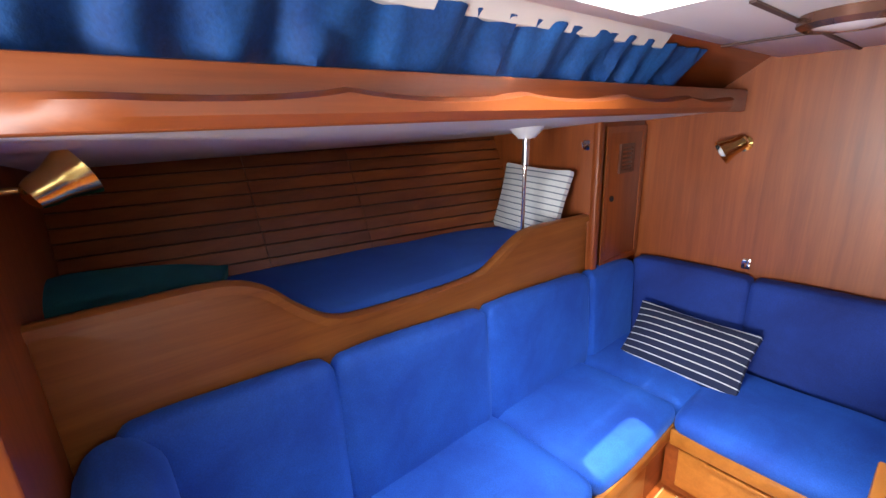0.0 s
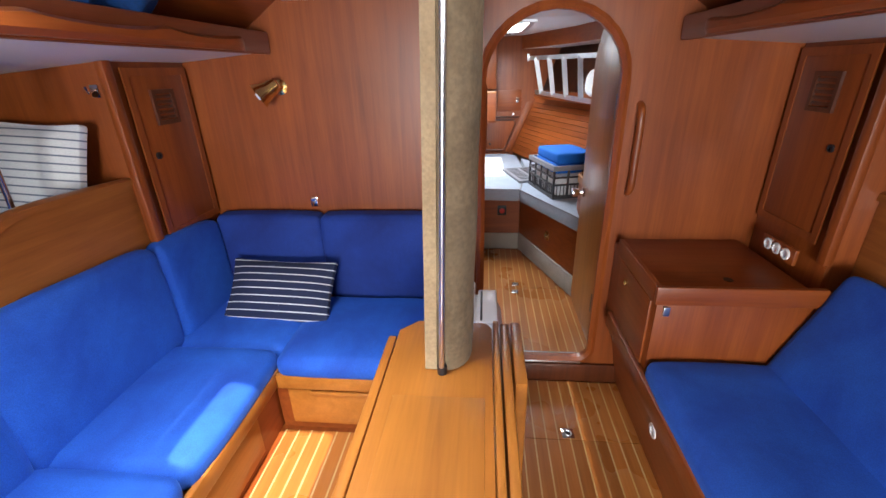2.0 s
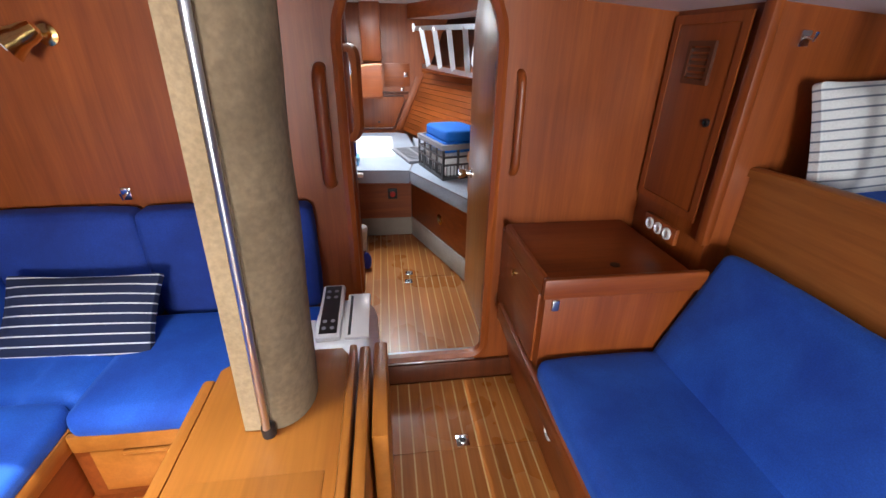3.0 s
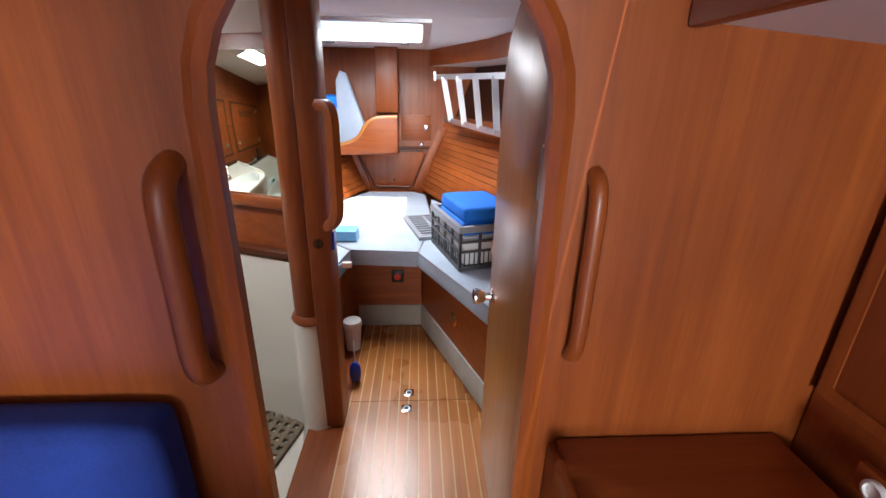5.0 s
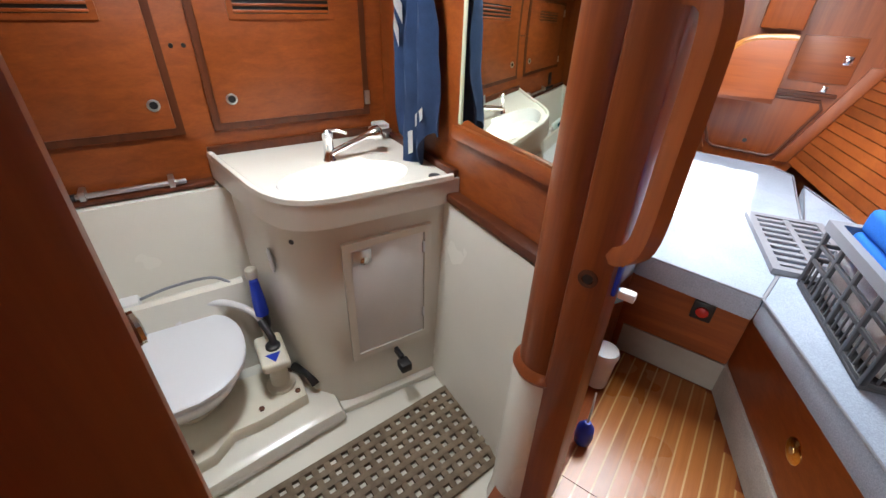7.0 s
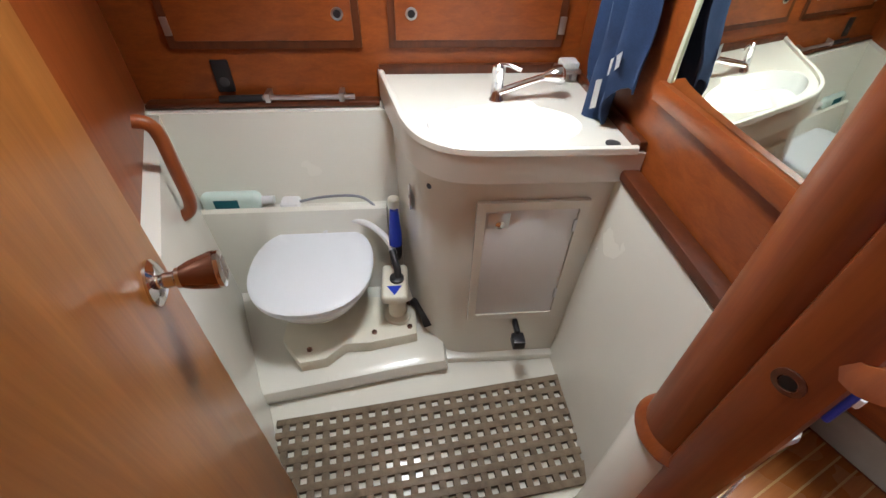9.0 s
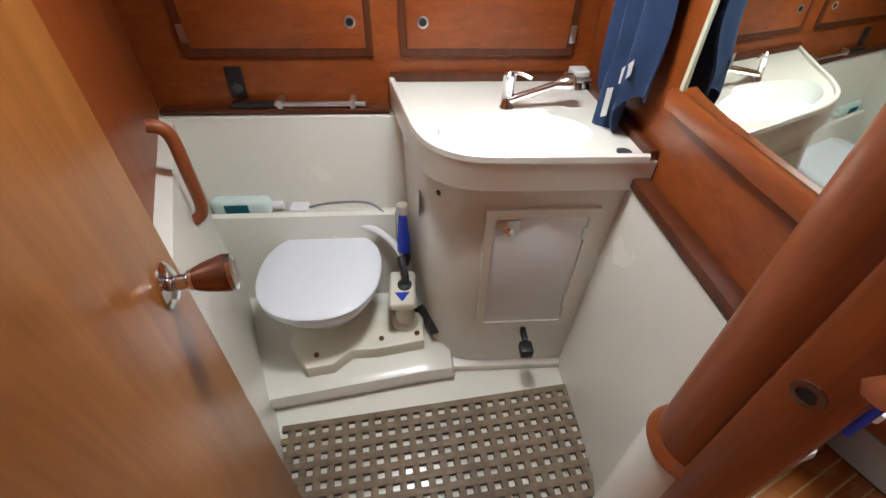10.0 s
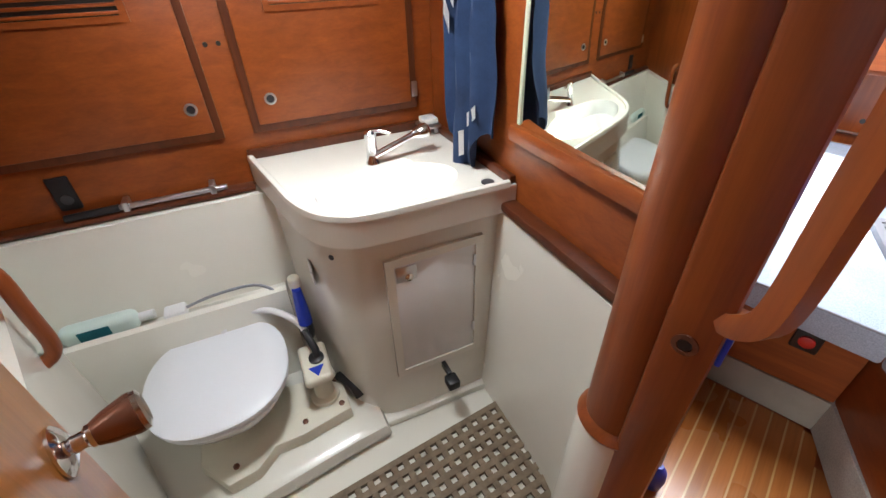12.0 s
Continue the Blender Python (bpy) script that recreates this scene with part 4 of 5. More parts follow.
part("after_moulding", prism([(3.27, -0.25), (3.36, -0.25), (3.335, 0.2), (3.315, 0.665), (3.27, 0.672)], "x", -1.5, 0.384), M_LINER, liner)
fw = [(-0.001, -0.25), (-0.085, -0.25), (-0.075, -0.1), (-0.055, 0.4), (-0.045, 0.69), (-0.001, 0.70)]
bm = bmesh.new()
rr = [[bm.verts.new(fpt(a, c * k, z)) for c, z in fw] for a, k in ((0.60, 1.0), (0.80, 1.0), (1.02, 1.0), (1.14, 1.05), (1.20, 1.2), (1.24, 1.5), (1.27, 2.0))]
for A, B in zip(rr, rr[1:]):
    for j in range(len(fw)):
        bm.faces.new((A[j], A[(j + 1) % len(fw)], B[(j + 1) % len(fw)], B[j]))
bm.faces.new(rr[0]), bm.faces.new(rr[-1][::-1])
part("forward_moulding", bm, M_LINER, liner)
part("door_side_moulding", lathe([(0.105, -0.25), (0.092, -0.15), (0.086, 0.46), (0.08, 0.475)], (0.352, 4.235, 0), (0, 0, 1), 28), M_LINER, liner)

# washstand
vs = thing("washstand", hp(0.3, -0.35, -0.24), "cream moulded washstand with an oval basin", "washstand")
body = [(p[0], p[1]) for p in smooth_line([(0.40, -0.628), (0.50, -0.598), (0.57, -0.545), (0.615, -0.47), (0.628, -0.38)], 4)]
part("pedestal", H(prism([(0.02, 0.046), (0.02, -0.70)] + body + [(0.632, 0.046)], "z", -0.24, 0.71, 0.006)), M_LINER, vs)
foot = arc(0.47, -0.49, 0.185, 270, 360, 8)
part("plinth", H(prism([(0.03, 0.04), (0.03, -0.72)] + foot + [(0.665, 0.04)], "z", -0.241, -0.205, 0.03)), M_LINER, vs)
corner = [(p[0], p[1]) for p in smooth_line([(0.44, -0.652), (0.53, -0.622), (0.60, -0.575), (0.645, -0.50), (0.66, -0.40)], 4)]
edge = [(0.002, -0.735)] + corner + [(0.668, 0.046), (0.002, 0.046)]
# worktop with the oval opening, cut by fan-shaped faces
bx, by, ra, rc = 0.465, -0.325, 0.150, 0.245
nn = 48
oval = [(bx + ra * math.cos(2 * math.pi * i / nn), by + rc * math.sin(2 * math.pi * i / nn)) for i in range(nn)]


def on_edge(px, py):
    dx, dy = px - bx, py - by
    best = 9.0
    for (x1, y1), (x2, y2) in zip(edge, edge[1:] + edge[:1]):
        den = dx * (y2 - y1) - dy * (x2 - x1)
        if abs(den) < 1e-9:
            continue
        t = ((x1 - bx) * (y2 - y1) - (y1 - by) * (x2 - x1)) / den
        u = ((x1 - bx) * dy - (y1 - by) * dx) / den
        if t > 0 and -1e-6 <= u <= 1 + 1e-6:
            best = min(best, t)
    return (bx + dx * best, by + dy * best)


outer = [list(on_edge(*p)) for p in oval]
for c in ((0.002, -0.735), (0.668, 0.046), (0.002, 0.046)):
    k = min(range(nn), key=lambda i: (outer[i][0] - c[0]) ** 2 + (outer[i][1] - c[1]) ** 2)
    outer[k] = list(c)
part("worktop", H(ring_wall(outer, oval, "z", 0.695, 0.79)), M_LINER, vs)
bm = bmesh.new()
rings = []
for f, d in ((1.0, 0.79), (0.985, 0.765), (0.95, 0.725), (0.86, 0.685), (0.6, 0.66), (0.2, 0.65), (0.05, 0.648)):
    rings.append([bm.verts.new(hp(bx + (x - bx) * f, by + (y - by) * f, d)) for x, y in oval])
for A, B in zip(rings, rings[1:]):
    for i in range(nn):
        bm.faces.new((A[i], A[(i + 1) % nn], B[(i + 1) % nn], B[i]))
bm.faces.new(rings[-1])
part("basin", bm, M_PORCELAIN, vs, "white oval basin")
rim = [(0.012, -0.724)] + [(x - 0.008, y + 0.008) for x, y in corner] + [(0.66, 0.02)]
part("raised_rim", sweep([hp(x, y, 0.79) for x, y in rim], [(-0.012, -0.002), (-0.010, 0.016), (-0.004, 0.020), (0.004, 0.020), (0.010, 0.016), (0.012, -0.002)]), M_LINER, vs)
part("back_board", H(rbox(0.002, 0.024, -0.73, 0.045, 0.79, 0.825, 0.004)), M_DARK, vs, "dark wooden back board")
part("side_board", H(rbox(0.025, 0.66, 0.022, 0.046, 0.79, 0.82, 0.004)), M_DARK, vs, "dark wooden side board")
part("drain_cap", lathe([(0.022, 0), (0.022, 0.003), (0.012, 0.005)], hp(0.61, -0.03, 0.7905), (0, 0, 1), 18), M_DARKPL, vs)
vd = part("cupboard_frame", H(ring_wall(outward(rect_hole(-0.395, -0.09, 0.075, 0.585, 0.004, 1), -0.425, -0.06, 0.045, 0.615), rect_hole(-0.395, -0.09, 0.075, 0.585, 0.004, 1), "x", 0.6325, 0.648)), M_LINER, vs)
cdoor = part("cupboard_door", H(rbox(0.633, 0.643, -0.394, -0.091, 0.076, 0.584, 0.003)), M_WHITEPL, vs, "pale grey cupboard door")
part("latch_plate", H(rbox(0.643, 0.647, -0.388, -0.315, 0.515, 0.575, 0.002)), M_STEEL, cdoor)
part("latch_pull", lathe([(0.016, 0), (0.016, 0.004), (0.008, 0.006)], hp(0.647, -0.345, 0.53), HD, 16), M_CHROME, cdoor)
for z in (0.16, 0.49):
    part("hinge", H(rbox(0.643, 0.650, -0.10, -0.088, z, z + 0.05, 0.002)), M_STEEL, cdoor)
part("inspection_plate", lathe([(0.05, 0), (0.05, 0.004), (0.042, 0.007), (0.006, 0.007), (0.006, 0.010)], hp(0.40, -0.6285, 0.48), -HF, 26), M_STEEL, vs, "round steel inspection plate")
part("overflow_hole", lathe([(0.010, 0), (0.010, 0.003)], hp(0.545, -0.568, 0.62), (HD - HF), 14), M_BLACK, vs)
fp = thing("foot_pump", hp(0.69, -0.22, 0.0), "black foot pump lever on the washstand plinth", "pump")
part("lever_stem", H(rbox(0.632, 0.70, -0.235, -0.215, -0.005, 0.025, 0.005)), M_BLACK, fp)
part("pedal", H(rbox(0.69, 0.745, -0.25, -0.20, -0.035, 0.01, 0.007)), M_BLACK, fp)

tap = thing("mixer_tap", hp(0.280, -0.32, 0.790), "chrome mixer tap with a pull-out spray head", "tap")
part("tap_body", lathe([(0.026, 0), (0.026, 0.006), (0.021, 0.012), (0.020, 0.085), (0.022, 0.09), (0.022, 0.115), (0.014, 0.124)], hp(0.280, -0.32, 0.790), (0, 0, 1), 20), M_CHROME, tap)
part("tap_lever", tube([hp(0.280, -0.32, 0.910), hp(0.300, -0.29, 0.914), hp(0.320, -0.255, 0.904)], 0.007, 10), M_CHROME, tap)
part("spout", tube([hp(0.290, -0.315, 0.822), hp(0.285, -0.25, 0.842), hp(0.280, -0.14, 0.874)], 0.013, 14), M_CHROME, tap)
part("spray_head", lathe([(0.013, -0.03), (0.022, -0.01), (0.031, 0.01), (0.032, 0.03), (0.020, 0.040)], hp(0.280, -0.135, 0.872), (HF * 0.9 + Vector((0, 0, 0.1))), 20), M_CHROME, tap)
sd = thing("soap_holder", fpt(0.12, -0.06, 0.768), "small steel soap holder with a sponge in the corner", "soap holder")
part("dish", F(rbox(0.08, 0.17, -0.11, -0.028, 0.825, 0.84, 0.005)), M_STEEL, sd)
part("sponge", F(rbox(0.09, 0.16, -0.10, -0.035, 0.84, 0.865, 0.008)), M_ROPE, sd)
part("bracket", F(rbox(0.11, 0.14, -0.05, -0.03, 0.791, 0.825, 0.002)), M_STEEL, sd)

# forward wall: mirror with moulding, dark rim board, towel
mir = thing("wall_mirror", fpt(0.95, 0, 0.97), "large wall mirror with a cut edge over a mahogany ledge", "mirror")
part("mirror_glass", F(rbox(0.69, 1.26, -0.008, -0.002, 0.985, 1.60, 0.002)), M_MIRROR, mir)
part("mirror_edge", F(rbox(0.672, 0.689, -0.010, -0.002, 0.985, 1.60, 0.003)), paint("frosted_edge", (0.60, 0.66, 0.50), 0.3), mir, "frosted bevelled edge")
part("ledge", F(prism([(-0.002, 0.925), (-0.024, 0.935), (-0.030, 0.965), (-0.022, 0.983), (-0.002, 0.983)], "x", 0.66, 1.27)), M_WOODX, mir)
structure("trim_head_rim", F(rbox(0.673, 1.28, -0.058, -0.002, 0.701, 0.735, 0.008)), M_DARK, "dark rim board on top of the liner", "trim")
structure("trim_head_hull_rim", H(rbox(0.002, 0.06, -1.62, -0.735, 0.681, 0.70, 0.006)), M_DARK, "dark rim board on top of the liner", "trim")
structure("trim_head_top", F(rbox(0.03, 1.27, -0.012, -0.002, 1.66, 1.78, 0.004)), M_CEIL, "white strip under the headlining", "trim")

tw = bmesh.new()
rows, cols = 26, 22
g = []
for i in range(rows + 1):
    f = i / rows
    line = []
    for j in range(cols + 1):
        q = j / cols - 0.5
        w = 0.06 + 0.19 * min(1, f * 2.2) + 0.02 * math.sin(f * 9)
        a = 0.45 + 0.03 * f + q * w
        c = -0.055 - 0.028 * math.cos(q * 15 + f * 2.5) - 0.02 * f + 0.01 * noise.noise(Vector((q * 6, f * 5, 2)))
        z = 1.58 - (0.74 + 0.09 * math.cos(q * 5.2 + 0.6) + 0.02 * math.sin(q * 13)) * f
        line.append(tw.verts.new(fpt(a, c, z)))
    g.append(line)
for i in range(rows):
    for j in range(cols):
        tw.faces.new((g[i][j], g[i][j + 1], g[i + 1][j + 1], g[i + 1][j]))
bmesh.ops.recalc_face_normals(tw, faces=tw.faces)
bmesh.ops.solidify(tw, geom=tw.faces[:], thickness=0.006)
towel = thing("hand_towel", fpt(0.46, -0.05, 0.80), "navy towel with a white pattern hanging from a hook", "towel")
part("towel_cloth", tw, M_TOWEL, towel)


def towel_patch(f0, f1, q0, q1, tilt=0.0):
    bm = bmesh.new()
    v = []
    for f, q in ((f0, q0), (f0 + tilt, q1), (f1 + tilt, q1), (f1, q0)):
        w = 0.06 + 0.19 * min(1, f * 2.2) + 0.02 * math.sin(f * 9)
        a, c = 0.45 + 0.03 * f + q * w, -0.104
        v.append(bm.verts.new(fpt(a, c, 1.58 - (0.74 + 0.09 * math.cos(q * 5.2 + 0.6)) * f)))
    bm.faces.new(v)
    bmesh.ops.solidify(bm, geom=bm.faces[:], thickness=0.002)
    return bm


for k, (f0, f1, q0, q1) in enumerate(((0.16, 0.23, -0.46, -0.22), (0.26, 0.33, -0.44, -0.1), (0.36, 0.43, -0.42, -0.24), (0.81, 0.92, -0.02, 0.12), (0.80, 0.86, 0.2, 0.40))):
    part("white_pattern", towel_patch(f0, f1, q0, q1, 0.03), M_WHITECLOTH, towel)
hk = thing("coat_hook", fpt(0.44, 0, 1.60), "row of small steel coat hooks on the wall", "hook", "chrome hooks")
part("plate", F(rbox(0.30, 0.52, -0.008, -0.001, 1.585, 1.615, 0.003)), M_STEEL, hk)
for a in (0.33, 0.40, 0.47):
    part("prong", tube([fpt(a, -0.008, 1.60), fpt(a, -0.045, 1.595), fpt(a, -0.05, 1.615)], 0.005, 8), M_STEEL, hk)


# louvred locker doors on the hull wall
def wall_locker(c0, c1, knob_c, hinge_c):
    t = thing("wall_locker", hp(0.0, (c0 + c1) / 2, 0.88), "mahogany wall locker door with a louvred vent", "locker", "wall lockers")
    z0, z1 = 0.885, 1.47
    part("frame_bead", H(ring_wall(outward(rect_hole(c0 + 0.03, c1 - 0.03, z0 + 0.03, z1 - 0.03, 0.004, 1), c0, c1, z0, z1), rect_hole(c0 + 0.03, c1 - 0.03, z0 + 0.03, z1 - 0.03, 0.004, 1), "x", 0.001, 0.016)), M_DARK, t)
    d = part("door_panel", H(rbox(0.001, 0.021, c0 + 0.026, c1 - 0.026, z0 + 0.026, z1 - 0.026, 0.005)), M_WOODY, t)
    m = (c0 + c1) / 2
    part("vent_frame", H(ring_wall(outward(rect_hole(m - 0.175, m + 0.175, 1.29, 1.375, 0.004, 1), m - 0.195, m + 0.195, 1.272, 1.393), rect_hole(m - 0.175, m + 0.175, 1.29, 1.375, 0.004, 1), "x", 0.0205, 0.030)), M_WOODY, d)
    # black sheet: shade behind the louvres put in as colour, no opening cut
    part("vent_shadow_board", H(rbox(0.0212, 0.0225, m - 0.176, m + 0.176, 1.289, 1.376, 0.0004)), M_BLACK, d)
    for k in range(4):
        part("louvre", H(moved(rbox(0.022, 0.029, m - 0.175, m + 0.175, 1.293 + k * 0.021, 1.303 + k * 0.021, 0.002), Matrix())), M_WOODY, d)
    part("finger_ring", lathe([(0.021, 0), (0.021, 0.005), (0.015, 0.007), (0.014, 0.002)], hp(0.021, knob_c, 1.0), HD, 22), M_STEEL, d)
    part("finger_hole", lathe([(0.0135, 0), (0.0135, 0.0028)], hp(0.0212, knob_c, 1.0), HD, 18), M_BLACK, d)
    for z in (0.96, 1.38):
        part("hinge", H(rbox(0.016, 0.024, hinge_c - 0.012, hinge_c + 0.012, z - 0.03, z + 0.03, 0.002)), M_STEEL, t)


wall_locker(-1.465, -0.785, -0.86, -1.45)
wall_locker(-0.685, -0.03, -0.60, -0.04)
for c in (-0.755, -0.715):
    structure("trim_screw_cap", lathe([(0.008, 0), (0.008, 0.004)], hp(0.0, c, 1.19), HD, 12), M_BLACK, "small dark screw cap in the wall", "trim")
sk = thing("shaver_socket", hp(0, -1.316, 0.79), "black oval switch socket on the wall", "socket")
part("plate", H(rbox(0.0, 0.012, -1.35, -1.285, 0.725, 0.845, 0.03)), M_BLACK, sk)
part("insert", lathe([(0.018, 0), (0.018, 0.004), (0.010, 0.006)], hp(0.012, -1.316, 0.765), HD, 16), M_DARKPL, sk)
br = thing("wall_bar", hp(0.03, -1.1, 0.70), "steel telescopic bar with a black grip on the wall", "bar")
part("bar_tube", tube([hp(0.045, -1.18, 0.715), hp(0.045, -0.83, 0.715)], 0.010, 12), M_STEEL, br)
part("grip", tube([hp(0.045, -1.34, 0.712), hp(0.045, -1.18, 0.715)], 0.0135, 12), M_BLACK, br)
for c in (-1.16, -0.88):
    part("clip", H(rbox(0.0, 0.06, c - 0.01, c + 0.01, 0.70, 0.735, 0.003)), M_STEEL, br)

# toilet with hand pump
TOILET = HEAD @ Matrix.Translation((0.03, 0.035, 0.058))
LEDGE = HEAD @ Matrix.Translation((0.0, 0.0, 0.045))


def TH(bm):
    return moved(bm, TOILET)


def tp(a, c, z):
    return TOILET @ Vector((a, c, z))


def LH(bm):
    return moved(bm, LEDGE)


def lp_(a, c, z):
    return LEDGE @ Vector((a, c, z))


wc = thing("marine_toilet", tp(0.42, -1.07, -0.208), "white marine toilet with its lid closed", "toilet")
def egg(k, z, sh=0.0):
    pts = []
    for i in range(36):
        an = 2 * math.pi * i / 36
        x, y = max(math.cos(an), -0.74), math.sin(an)
        aa = 0.385 + sh + (0.265 if x > 0 else 0.25) * k * (abs(x) ** 0.9) * (1 if x > 0 else -1)
        cc = -1.075 + 0.242 * k * (abs(y) ** 0.85) * (1 if y > 0 else -1)
        pts.append(tp(aa, cc, z))
    return pts


def loft(rings):
    bm = bmesh.new()
    R = [[bm.verts.new(p) for p in r] for r in rings]
    n = len(R[0])
    for A, B in zip(R, R[1:]):
        for i in range(n):
            bm.faces.new((A[i], A[(i + 1) % n], B[(i + 1) % n], B[i]))
    bm.faces.new(R[0][::-1]), bm.faces.new(R[-1])
    return bm


part("bowl", loft([egg(0.42, -0.15, -0.03), egg(0.46, -0.12, -0.02), egg(0.62, -0.06, 0), egg(0.82, 0.0), egg(0.93, 0.05), egg(0.95, 0.075)]), M_PORCELAIN, wc)
part("seat_ring", loft([egg(0.97, 0.077), egg(1.0, 0.082), egg(1.0, 0.094), egg(0.98, 0.098)]), M_SEATLID, wc)
part("lid", loft([egg(0.99, 0.1), egg(1.02, 0.104), egg(1.02, 0.116), egg(0.98, 0.124), egg(0.6, 0.128), egg(0.2, 0.129)]), M_SEATLID, wc)
for c in (-1.16, -0.99):
    part("lid_hinge", TH(rbox(0.15, 0.20, c - 0.025, c + 0.025, 0.075, 0.118, 0.008)), M_SEATLID, wc)
bpts = [(0.30, -1.22), (0.56, -1.22), (0.68, -1.13), (0.665, -1.03), (0.60, -0.96), (0.60, -0.86), (0.565, -0.66), (0.36, -0.66), (0.34, -0.90), (0.28, -0.98)]
part("foot_casting", TH(prism(bpts, "z", -0.2085, -0.145, 0.008)), M_IVORY, wc)
part("neck", loft([[tp(0.385 + 0.10 * math.cos(t), -1.075 + 0.10 * math.sin(t), z) for t in [2 * math.pi * i / 24 for i in range(24)]] for z in (-0.15, -0.10)]), M_IVORY, wc)
for a, c in ((0.62, -1.10), (0.55, -0.84), (0.53, -0.69), (0.40, -0.69)):
    part("bolt", lathe([(0.012, 0), (0.012, 0.008), (0.006, 0.010)], tp(a, c, -0.146), (0, 0, 1), 6), M_BRONZE, wc)
part("pump_cylinder", lathe([(0.058, 0), (0.058, 0.02), (0.038, 0.03), (0.036, 0.12), (0.045, 0.13), (0.045, 0.15)], tp(0.46, -0.74, -0.147), (0, 0, 1), 22), M_IVORY, wc)
part("pump_head", TH(moved(rbox(0.33, 0.53, -0.80, -0.69, 0.0, 0.045, 0.018), Matrix())), M_IVORY, wc)
part("pump_badge", TH(prism([(0.465, -0.775), (0.515, -0.745), (0.465, -0.715)], "z", 0.0455, 0.0475)), M_BLUEPL, wc, "blue triangular mark")
part("valve_lever", tube([tp(0.43, -0.73, 0.045), tp(0.41, -0.73, 0.085), tp(0.33, -0.75, 0.12)], 0.015, 12), M_BLACK, wc)
part("valve_collar", lathe([(0.03, 0), (0.03, 0.012), (0.02, 0.018)], tp(0.425, -0.735, 0.044), (0, 0, 1), 18), M_BLACK, wc)
part("flush_hose", tube(smooth_line([tp(0.36, -0.74, 0.04), tp(0.28, -0.76, 0.12), tp(0.20, -0.86, 0.17), tp(0.17, -0.98, 0.17), tp(0.19, -1.05, 0.12)], 6), 0.014, 10), M_WHITEPL, wc)
part("outlet_elbow", tube(smooth_line([tp(0.40, -0.67, -0.13), tp(0.47, -0.63, -0.12), tp(0.52, -0.61, -0.16)], 4), 0.02, 10), M_BLACK, wc)
sp = thing("cleaning_bottle", tp(0.30, -0.735, 0.05), "blue and black spray cleaner bottle standing by the pump", "bottle")
part("bottle_body", loft([[tp(0.285 + 0.034 * k * math.cos(t) - dz * 0.25, -0.735 + 0.026 * k * math.sin(t), 0.045 + dz) for t in [2 * math.pi * i / 18 for i in range(18)]] for dz, k in ((0, 0.8), (0.02, 1), (0.11, 1), (0.14, 0.7))]), M_BLACK, sp)
part("label_panel", loft([[tp(0.30 + 0.022 * k * math.cos(t) - dz * 0.25, -0.735 + 0.022 * k * math.sin(t), 0.075 + dz) for t in [2 * math.pi * i / 14 for i in range(14)]] for dz, k in ((0.05, 1.3), (0.11, 1.2), (0.2, 0.8))]), M_BLUEPL, sp, "bright blue upper part")
part("cap", lathe([(0.022, 0), (0.024, 0.02), (0.024, 0.05), (0.018, 0.055)], tp(0.225, -0.735, 0.265), (0, 0, 1), 16), M_IVORY, sp, "ivory cap")
bo = thing("shampoo_bottle", lp_(0.13, -1.38, 0.215), "clear green and white bottle lying on the ledge", "bottle")
part("bottle_body", LH(rbox(0.10, 0.165, -1.52, -1.27, 0.216, 0.30, 0.03, 2)), M_BOTTLE, bo)
part("label_print", LH(rbox(0.162, 0.1665, -1.46, -1.36, 0.24, 0.28, 0.001)), M_TEAL, bo, "teal printed mark")
part("neck_cap", tube([lp_(0.13, -1.27, 0.255), lp_(0.13, -1.22, 0.255)], 0.018, 12), M_WHITEPL, bo)
bs_ = thing("toilet_brush", lp_(0.15, -1.0, 0.225), "white brush with a grey wire handle on the ledge", "brush")
part("brush_handle", tube(smooth_line([lp_(0.14, -1.12, 0.245), lp_(0.15, -1.0, 0.275), lp_(0.17, -0.85, 0.285), lp_(0.2, -0.78, 0.25)], 5), 0.006, 8), M_GREYPL, bs_)
part("bristles", LH(rbox(0.11, 0.18, -1.19, -1.11, 0.217, 0.262, 0.012, 1)), M_WHITEPL, bs_)

# teak grating: bars crossing, with open squares between
gr = thing("floor_grating", hp(0.98, -0.6, -0.24), "weathered teak floor grating with square openings", "grating")
G = Matrix.Translation((-0.158, 4.491, 0)) @ Matrix.Rotation(radians(-16), 4, "Z")
gl, pt, bw = 1.16, 0.0505, 0.0255
for i in range(9):
    a = i * pt
    part("grating_bar", moved(rbox(a, a + bw, -gl, 0, -0.2395, -0.2185, 0.002), G), M_GRATE, gr)
for j in range(23):
    c = -j * pt
    part("cross_bar", moved(rbox(0, 8 * pt + bw, c - bw, c, -0.237, -0.2200, 0.002), G), M_GRATE, gr)

# head door, folded back against the after wall
hd_ = thing("head_door", (0.42, 3.33, -0.2), "open mahogany door of the head compartment", "door")
DM = Matrix.Translation((0.43, 3.335, 0)) @ Matrix.Rotation(radians(180 - 5.5), 4, "Z")
part("door_leaf", moved(rbox(0.046, 0.625, 0.0, 0.032, -0.20, 1.74, 0.008), DM), M_DOOR, hd_)
kc = DM @ Vector((0.545, -0.0005, 0.895))
kd = DM.to_3x3() @ Vector((0, -1, 0))
kn = part("knob_rose", lathe([(0.038, 0), (0.038, 0.004), (0.030, 0.010), (0.016, 0.016)], kc, kd, 28), M_CHROME, hd_)
part("knob_stem", lathe([(0.013, 0.012), (0.012, 0.03), (0.017, 0.034), (0.017, 0.042)], kc, kd, 20), M_CHROME, kn)
